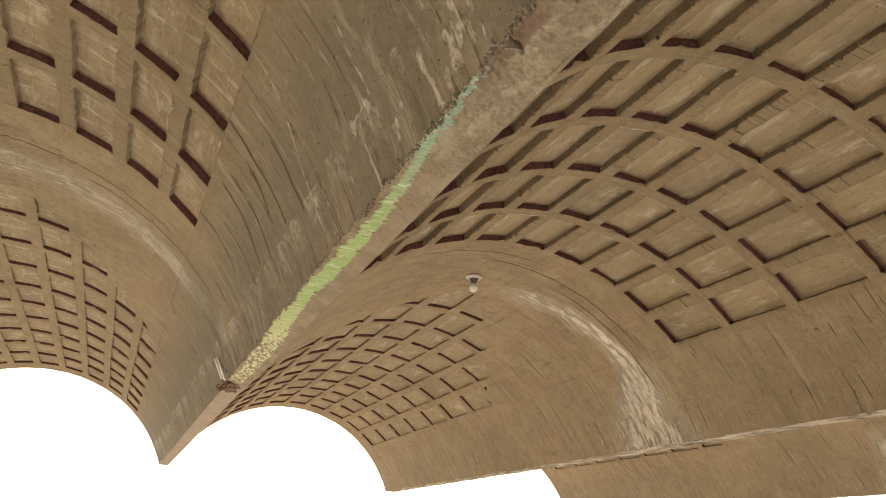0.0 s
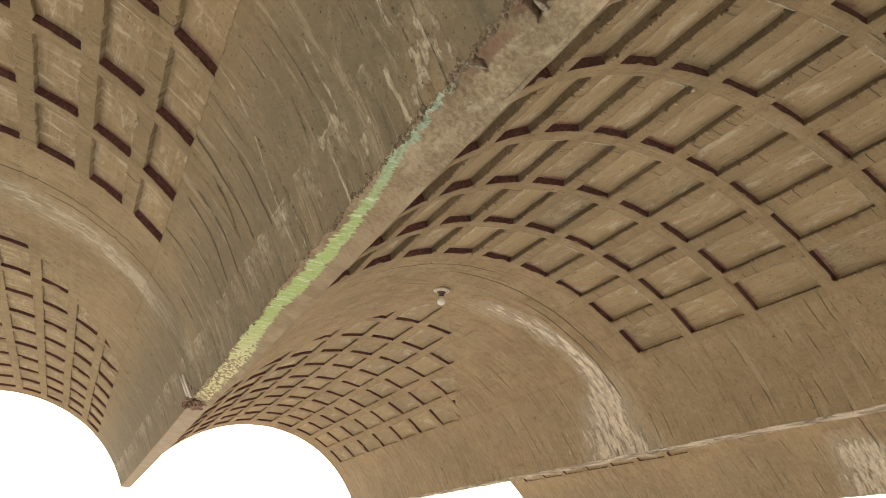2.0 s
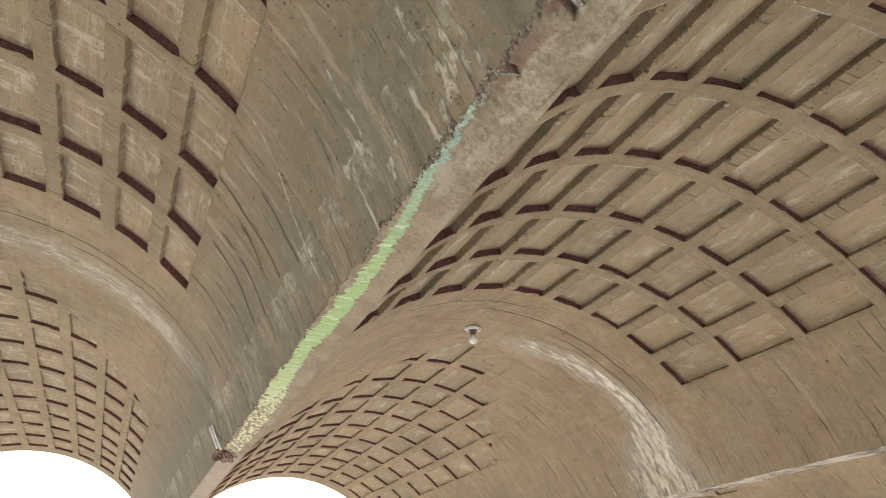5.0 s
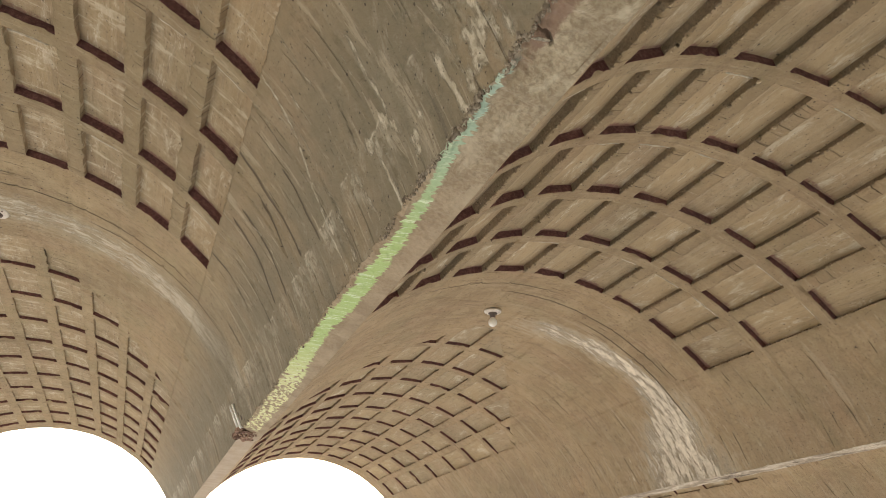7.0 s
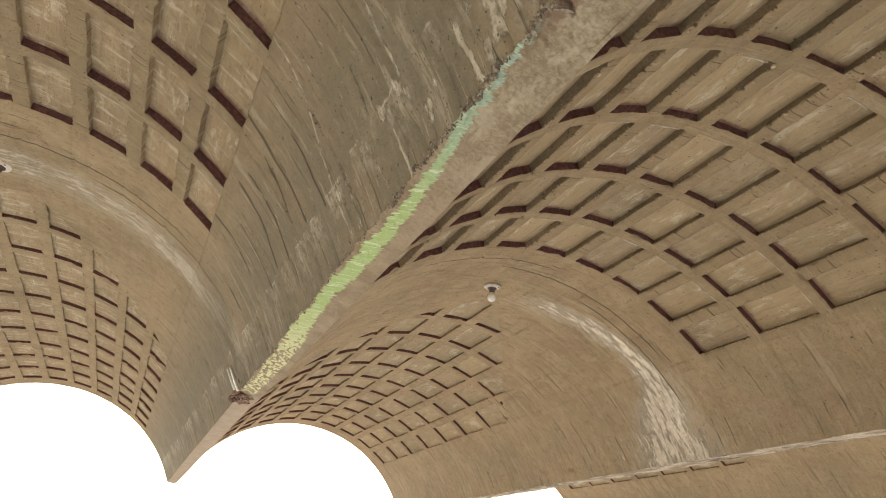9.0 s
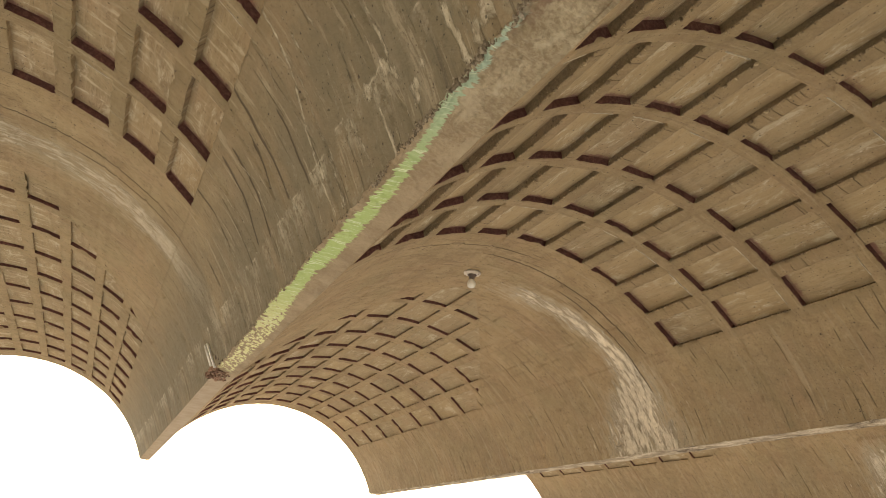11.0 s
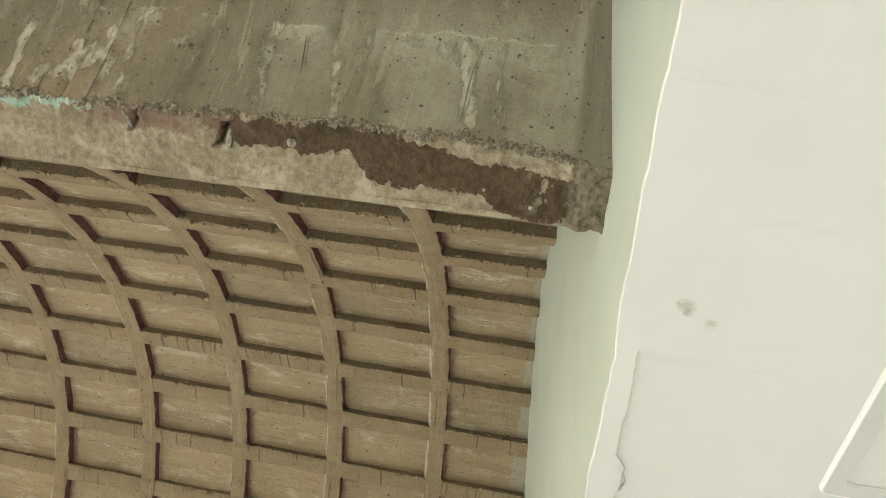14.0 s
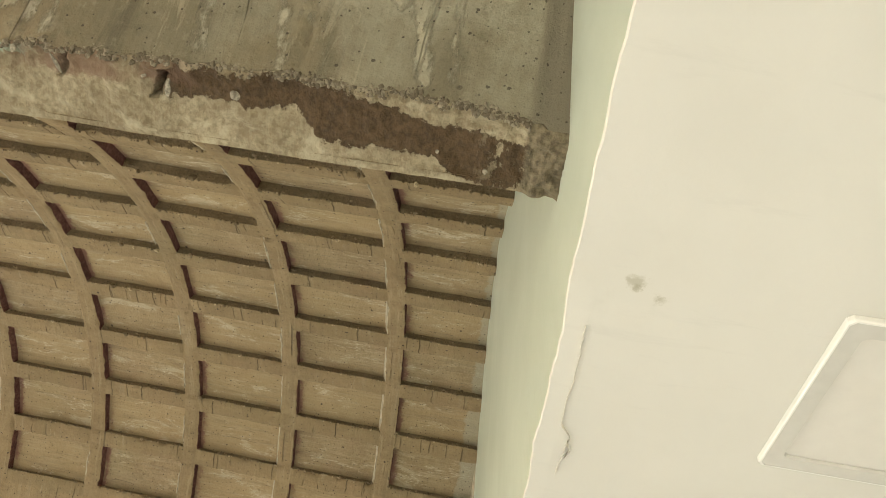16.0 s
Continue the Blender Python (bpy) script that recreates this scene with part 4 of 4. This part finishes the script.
# ---- the valley beams ----
def beam(x0, label, edge, worn, mat):
    """The concrete between two vaults; its underside is uneven where the plaster is lost."""
    ys = steps([Y_NEAR, 1.0], 0.004)[:-1] + steps([1.0, 4.4, Y_FAR], 0.008) if worn else steps([Y_NEAR, 0.1, 4.4, Y_FAR], 0.03)
    nq = 38 if worn else 6
    verts, uvs, faces = [], [], []
    for y in ys:
        sx = edge(y)
        ax, _, az = on_arc(x0 - 1.5, sx, y, -0.001 if worn else 0.003)
        wb = min(1.0, max(0.0, (y - 4.16) / 0.15)) if worn else 1.0
        bx, bz = x0 + 0.061 - 0.008 * wb + 0.003 * rough(y, 5.0, 0, 4.0), SPRING - 0.008 * (1 - wb)
        for q in range(nq + 1):
            f = q / nq
            x, z = ax + (bx - ax) * f, az + (bz - az) * f
            if worn:
                amp = 1.0 if y < 1.0 else max(0.25, 1.0 - (y - 1.0) * 0.6)
                gap = min(1.0, 8 * f) * min(1.0, 6 * (1 - f) + 0.15)
                z += amp * gap * (0.008 * rough(x, y, 0.0, 9.0) + 0.005 * rough(x, y, 2.0, 30.0) + 0.004 * rough(x, y, 4.0, 75.0))
                lip = max(0.0, 1 - abs(f - 0.08) / 0.10)
                z -= amp * lip * (0.003 + 0.016 * max(0.0, rough(x, y, 6.0, 30.0)) + 0.006 * rough(x, y, 6.0, 80.0))
                for yn, f0, f1, deep in ((0.652, 0.09, 0.48, 0.035), (0.822, 0.04, 0.38, 0.020)):
                    if f0 < f < f1:
                        z += deep * max(0.0, 1 - abs(y - yn - 0.05 * (f - 0.2) - 0.006 * rough(f * 3, yn, 5.0, 3.0)) / 0.0075)
                if y < 0.05:
                    z -= 0.010 * min(1.0, (0.05 - y) / 0.02) * min(1.0, 5 * f) * (1 + 1.2 * rough(x, y, 8.0, 40.0) + 0.7 * rough(x, y, 3.0, 95.0))
            else:
                z += 0.005 * rough(x, y, 0.0, 6.0) + 0.004 * rough(x, y, 0.0, 25.0)
            verts.append((x, y, z))
            uvs.append((y, f))
        for x, z, f in ((x0 + 0.078, SPRING + 0.13, 1.1), (x0 + 0.02, SPRING + 0.20, 1.2), (x0 - 0.03, SPRING + 0.20, -0.2)):
            verts.append((x, y, z))
            uvs.append((y, f))
    n = nq + 4
    for j in range(len(ys) - 1):
        for q in range(n):
            a, b = j * n + q, j * n + (q + 1) % n
            faces.append((a, b, b + n, a + n))
    faces.append(tuple(range(n)))
    faces.append(tuple(range((len(ys) - 1) * n, len(ys) * n))[::-1])
    ob = mesh_object("valley_beam", verts, faces, [mat], uvs, None, [False] * len(faces))
    return tagged(ob, label, "beam", "valley beams", "structure")


SOFFIT_BEAM = beam(0.0, "worn plastered valley beam with a strip of flaking green paint", broken_edge, True, M_SOFFIT)
beam(3.0, "pale chipped concrete valley beam between two vaults", straight_edge, False, M_BEAM)
beam(-3.0, "plain concrete valley beam between two vaults", straight_edge, False, M_BEAM)

# ---- end wall, room and ground ----
WALL_Y, CEIL_Z = -0.041, 2.13
X0, X1 = -3.1, 6.1


def end_wall():
    """The painted wall above the flat ceiling: it leans out a little and fills the ends of the vaults."""
    xs = steps([X0, -1.5, 1.5, X1], 0.025)
    levels = (0.0, 0.06, 0.13, 0.2, 0.4, 0.6, 0.8, 1.0)
    verts, faces = [], []
    for x in xs:
        k = math.floor((x + 1.5) / BAY + 0.5)
        off = x + 1.5 - BAY * k
        top = SPRING + 0.06
        if abs(off) < HALF:
            top = max(top, ZC + math.sqrt(RADIUS ** 2 - off ** 2) + 0.045)
        for f in levels:
            z = CEIL_Z + 0.004 + (top - CEIL_Z) * f
            y = WALL_Y + 0.1 * (z - CEIL_Z) - 0.039 * max(0.0, x - 0.85) + 0.002 * rough(x, z, 4.0, 3.0) + 0.001 * rough(x, z, 4.0, 14.0)
            verts.append((x, y, z))
        verts += [(x, -0.22, top), (x, -0.22, CEIL_Z + 0.004)]
    n = len(levels) + 2
    for j in range(len(xs) - 1):
        for q in range(n):
            a, c = j * n + q, j * n + (q + 1) % n
            faces.append((a, c, c + n, a + n))
    faces += [tuple(range(n)), tuple(range((len(xs) - 1) * n, len(xs) * n))[::-1]]
    ob = mesh_object("wall_south", verts, faces, [M_WALL], None, None, [False] * len(faces))
    return tagged(ob, "pale green painted end wall above the flat ceiling", "wall", kind="structure")


end_wall()


def flat_ceiling():
    """White plaster ceiling of the room; its free edge is uneven."""
    xs = [X0 + (X1 - X0) * k / 600 for k in range(601)]
    verts, faces = [], []
    prof = ((-0.006, 0.020), (0.0, 0.005), (-0.002, 0.002), (-0.03, 0.0), (-0.12, 0.001), (-0.4, 0.0), (-1.2, 0.0), (-4.65, 0.0), (-4.65, 0.085), (-0.20, 0.085), (-0.20, 0.020))
    for x in xs:
        e = -0.0235 - 0.025 * max(-0.5, min(0.6, x)) + 0.006 * rough(x, 0.0, 1.0, 2.2) + 0.005 * rough(x, 4.0, 1.0, 9.0) + 0.0025 * rough(x, 4.0, 3.0, 40.0)
        for q, (dy, dz) in enumerate(prof):
            lump = 0.004 * rough(x, dy * 3, 5.0, 2.0) if 2 < q < 7 else 0.0
            verts.append((x, e + dy, CEIL_Z + dz + lump))
    n = len(prof)
    for k in range(600):
        for q in range(n):
            a, b = k * n + q, k * n + (q + 1) % n
            faces.append((a, b, b + n, a + n))
    ob = mesh_object("ceiling", verts, faces, [M_CEIL], None, None, [False] * len(faces))
    return tagged(ob, "flat white painted plaster ceiling with a cracked uneven edge", "ceiling", kind="structure")


CEILING = flat_ceiling()
tagged(part("wall_back", box_bm(X0, X1, -4.8, -4.65, 0, 2.30), M_CEIL), "plain cream wall at the back of the room", "wall", kind="structure")
tagged(part("wall_east", box_bm(X1, X1 + 0.15, -4.8, -0.1, 0, 2.35), M_CEIL), "plain cream side wall of the hall", "wall", kind="structure")
tagged(part("floor", box_bm(X0, X1, -4.65, 9.36, -0.15, 0.0), M_FLOOR), "smooth grey cement floor", "floor", kind="structure")
ground = bmesh.new()
bmesh.ops.create_grid(ground, x_segments=8, y_segments=8, size=1500)
for gv in ground.verts:
    gv.co.z = -0.16
tagged(part("ground", ground, M_GROUND), "dusty bare earth round the building", "ground", kind="structure")


# ---- lamps and fittings ----
def ceiling_holder(x, y, z, tilt, bulb):
    thing = new("lamp_holder")
    thing.matrix_world = pose(x, y, z, 180, 0, 0) @ pose(0, 0, 0, tilt, 0, 30)
    tagged(thing, "white round lamp holder with an opal bulb on the vault crown" if bulb else "white round lamp holder without a bulb on the vault crown", "lamp holder", "lamp holders")
    part("rose", lathe_bm([(0.0, -0.004), (0.056, -0.004), (0.058, 0.004), (0.055, 0.010), (0.040, 0.015), (0.030, 0.017), (0.0, 0.017)]), M_HOLDER, thing, "cream round base plate")
    for a in (20, 200):
        sx, sy = 0.044 * math.cos(radians(a)), 0.044 * math.sin(radians(a))
        bm = lathe_bm([(0.0, 0.010), (0.005, 0.011), (0.005, 0.0145), (0.0, 0.016)], 12)
        bmesh.ops.translate(bm, verts=bm.verts[:], vec=(sx, sy, 0))
        part("screw", bm, M_DARK, thing)
    part("socket", lathe_bm([(0.0, 0.013), (0.033, 0.013), (0.030, 0.022), (0.020, 0.026), (0.019, 0.044), (0.016, 0.047), (0.0, 0.047) if bulb else (0.013, 0.038)]), M_DARK, thing, "dark brown socket")
    if bulb:
        lamp = part("bulb", lathe_bm([(0.0, 0.042), (0.012, 0.043), (0.013, 0.049), (0.019, 0.056), (0.026, 0.066), (0.0295, 0.077), (0.0295, 0.086), (0.026, 0.097), (0.017, 0.106), (0.008, 0.110), (0.0, 0.111)]), M_BULB, thing, "white opal glass bulb")
        part("cap", lathe_bm([(0.0, 0.040), (0.0132, 0.040), (0.0132, 0.049), (0.0, 0.049)], 20), M_BRASS, lamp, "dull brass cap")
    return thing


CROWN = ZC + RADIUS
ceiling_holder(1.386, 3.820, CROWN - 0.003, 3, True)
ceiling_holder(-1.543, 3.900, CROWN + 0.001, -3, False)


def conduit():
    """Two stub ends of white pipe that come out of the broken arris."""
    thing = tagged(new("conduit_pipe"), "two short white plastic conduit pipes on the broken arris", "pipe")
    for dy, ln in ((0.0, 1.0), (-0.075, 0.95)):
        p0, p1 = on_arc(-1.5, 1.645, 4.17 + dy, -0.009), on_arc(-1.5, 1.805, 4.155 + dy, -0.009)
        p0 = tuple(b + (a - b) * ln for a, b in zip(p0, p1))
        part("pipe", tube_bm([p0, tuple((a + b) / 2 for a, b in zip(p0, p1)), p1, (p1[0] + 0.006, p1[1] - 0.004, p1[2] + 0.010)], 0.0068), M_PVC, thing)
    return thing


conduit()


def broken_brick():
    """Red-brown rubble where the straight beam begins behind the pipe."""
    rnd = random.Random(31)
    verts, faces = [], []
    for _ in range(150):
        y = rnd.uniform(4.08, 4.30)
        lump(verts, faces, (rnd.uniform(-0.085, 0.03), y, SPRING + 0.010 - 0.04 * max(0.0, y - 4.06) + rnd.uniform(-0.004, 0.010)), rnd.uniform(0.005, 0.012), rnd)
    ob = mesh_object("broken_brick", verts, faces, [M_BRICK], None, None, [False] * len(faces))
    ob.parent = SOFFIT_BEAM
    return tagged(ob, "broken red-brown brick rubble")


broken_brick()


def led_panel():
    thing = new("ceiling_light")
    thing.matrix_world = pose(0.0765, -0.4710, CEIL_Z + 0.002, 180, 0, -0.9)
    tagged(thing, "square white flush ceiling light, switched off", "ceiling light")
    h, w = 0.1440, 0.0255
    bm = bmesh.new()
    prof = [(h, 0.0), (h, 0.009), (h - 0.002, 0.011), (h - w + 0.002, 0.0105), (h - w, 0.007), (h - w, 0.0)]
    rings = []
    for r, z in prof:
        c = min(0.010, r * 0.1)
        ring = []
        for q in range(4):
            for k in range(4):
                a = radians(90 * q + 30 * k)
                cx, cy = [(r - c, r - c), (-(r - c), r - c), (-(r - c), -(r - c)), (r - c, -(r - c))][q]
                ring.append(bm.verts.new((cx + c * math.cos(a), cy + c * math.sin(a), z)))
        rings.append(ring)
    for a, b in zip(rings, rings[1:]):
        for i in range(16):
            j = (i + 1) % 16
            bm.faces.new((a[i], a[j], b[j], b[i]))
    bmesh.ops.recalc_face_normals(bm, faces=bm.faces[:])
    part("frame", bm, M_WHITE, thing, "cream rounded plastic frame")
    # added edge strip in whiter plastic: the light the frame catches is its colour
    rim = bmesh.new()
    loops = []
    for r, z in ((h + 0.0005, 0.001), (h + 0.0012, 0.003), (h + 0.0012, 0.009), (h - 0.0003, 0.0113), (h - 0.0022, 0.0113)):
        loops.append([rim.verts.new((r * a, r * b, z)) for a, b in ((1, 0.96), (0.96, 1), (-0.96, 1), (-1, 0.96), (-1, -0.96), (-0.96, -1), (0.96, -1), (1, -0.96))])
    for a, b in zip(loops, loops[1:]):
        for i in range(8):
            rim.faces.new((a[i], a[(i + 1) % 8], b[(i + 1) % 8], b[i]))
    bmesh.ops.recalc_face_normals(rim, faces=rim.faces[:])
    part("rim", rim, M_PVC, thing, "white outer rim, brightened for the light on the frame edge")
    part("diffuser", box_bm(-h + w, h - w, -h + w, h - w, 0.0, 0.0060, 0.001), M_PANE, thing, "cream opal diffuser")
    return thing


led_panel()


# ---- crumbs and cracks ----
CRACKS = [[(0.020, -0.052), (0.092, -0.056), (0.222, -0.059), (0.252, -0.077), (0.300, -0.074), (0.350, -0.073)], [(0.262, -0.074), (0.280, -0.083), (0.305, -0.078)]]


def crumbs():
    """Loose mortar that clings to the broken arris of the valley beam."""
    rnd = random.Random(4)
    verts, faces = [], []
    for k in range(2300):
        y = 0.05 + 1.6 * rnd.random() ** 1.3 if k < 1950 else 1.5 + 2.6 * rnd.random()
        clump = max(0.25, 0.9 + 2.2 * rough(y, 2.0, 0.0, 11.0))
        size = min(0.0062, (0.0027 if y < 1.4 else 0.0020) * clump * math.exp(rnd.gauss(0.0, 0.45)))
        s = broken_edge(y) + rnd.gauss(0.001, 0.0045)
        cx, cy, cz = on_arc(-1.5, min(s, S_END + 0.05), y, 0.0005)
        lump(verts, faces, (cx, cy, cz), size, rnd)
    ob = mesh_object("mortar_crumbs", verts, faces, [M_CRUMB], None, None, [False] * len(faces))
    return tagged(ob, "grey and white mortar crumbs along the broken arris of the beam", "mortar crumbs", kind="stuff")


crumbs()


def plaster_chip(y, f, long, wide, turn):
    """A pale splinter or pebble that sticks in the worn soffit."""
    rnd = random.Random(int(y * 1000))
    bm = bmesh.new()
    bmesh.ops.create_icosphere(bm, subdivisions=2, radius=1.0)
    for vv in bm.verts:
        vv.co *= 1 + 0.35 * noise.noise(vv.co * 1.7 + Vector((y * 9, 0, 0))) + rnd.uniform(-0.06, 0.06)
        vv.co = Vector((vv.co.x * long, vv.co.y * wide, vv.co.z * min(long, wide) * 0.7))
    bmesh.ops.rotate(bm, verts=bm.verts[:], matrix=Matrix.Rotation(radians(turn), 3, "Z"))
    bmesh.ops.translate(bm, verts=bm.verts[:], vec=(-0.060 + 0.120 * f, y, SPRING + 0.017 - 0.026 * f))
    return part("plaster_chip", bm, M_CHIP, SOFFIT_BEAM, "white plaster chip")


for chip in ((0.640, 0.30, 0.018, 0.0050, 12), (0.832, 0.19, 0.018, 0.0034, -14), (0.526, 0.27, 0.008, 0.009, 20), (0.680, 0.18, 0.006, 0.003, 60), (0.905, 0.06, 0.010, 0.005, 40), (0.19, 0.62, 0.004, 0.003, 0), (0.11, 0.80, 0.005, 0.004, 0)):
    plaster_chip(*chip)


def grains():
    """Coarse aggregate that stands out of the lower reveals of the near coffers."""
    rnd = random.Random(11)
    verts, faces = [], []
    low, pitch, _, near_end, _ = COFFERS[2]
    for c in range(NEAR_COUNT):
        for r in range(ROWS):
            for k in range(66):
                y = near_end - c * NEAR_PITCH - CELL_Y * rnd.random()
                d = DEPTH * (0.02 + 0.9 * rnd.random() ** 1.8) if k % 3 else 0.0
                size = (0.0024 if k % 3 else 0.0030) * math.exp(rnd.gauss(0.0, 0.45))
                s = low - r * pitch + 0.16 * d - 0.1 * size
                cx, cy, cz = on_arc(1.5, s, y, d)
                lump(verts, faces, (cx, cy, cz), size, rnd)
    ob = mesh_object("aggregate_grains", verts, faces, [M_GRAIN], None, None, [False] * len(faces))
    return tagged(ob, "coarse brown aggregate on the lower sides of the coffers", "aggregate", kind="stuff")


grains()


def ceiling_crack(points, width):
    """A fine open crack in the plaster near the free edge, as a sunk dark line."""
    verts, faces = [], []
    for k, (x, y) in enumerate(points):
        w = width * (0.4 + 0.6 * abs(rough(x, y, 3.0, 30.0)))
        verts += [(x, y - w, CEIL_Z - 0.0035), (x, y + w, CEIL_Z - 0.0035), (x, y, CEIL_Z + 0.003)]
    for k in range(len(points) - 1):
        for a, c in ((0, 1), (1, 2), (2, 0)):
            faces.append((3 * k + a, 3 * k + c, 3 * k + 3 + c, 3 * k + 3 + a))
    return mesh_object("crack", verts, faces, [M_CRACK])


for crack in CRACKS:
    pts = []
    for (xa, ya), (xb, yb) in zip(crack, crack[1:]):
        for q in range(8):
            f = q / 8
            x, y = xa + (xb - xa) * f, ya + (yb - ya) * f
            pts.append((x, y + 0.003 * rough(x, y, 1.0, 60.0)))
    c = ceiling_crack(pts + [crack[-1]], 0.00035)
    c.parent = CEILING
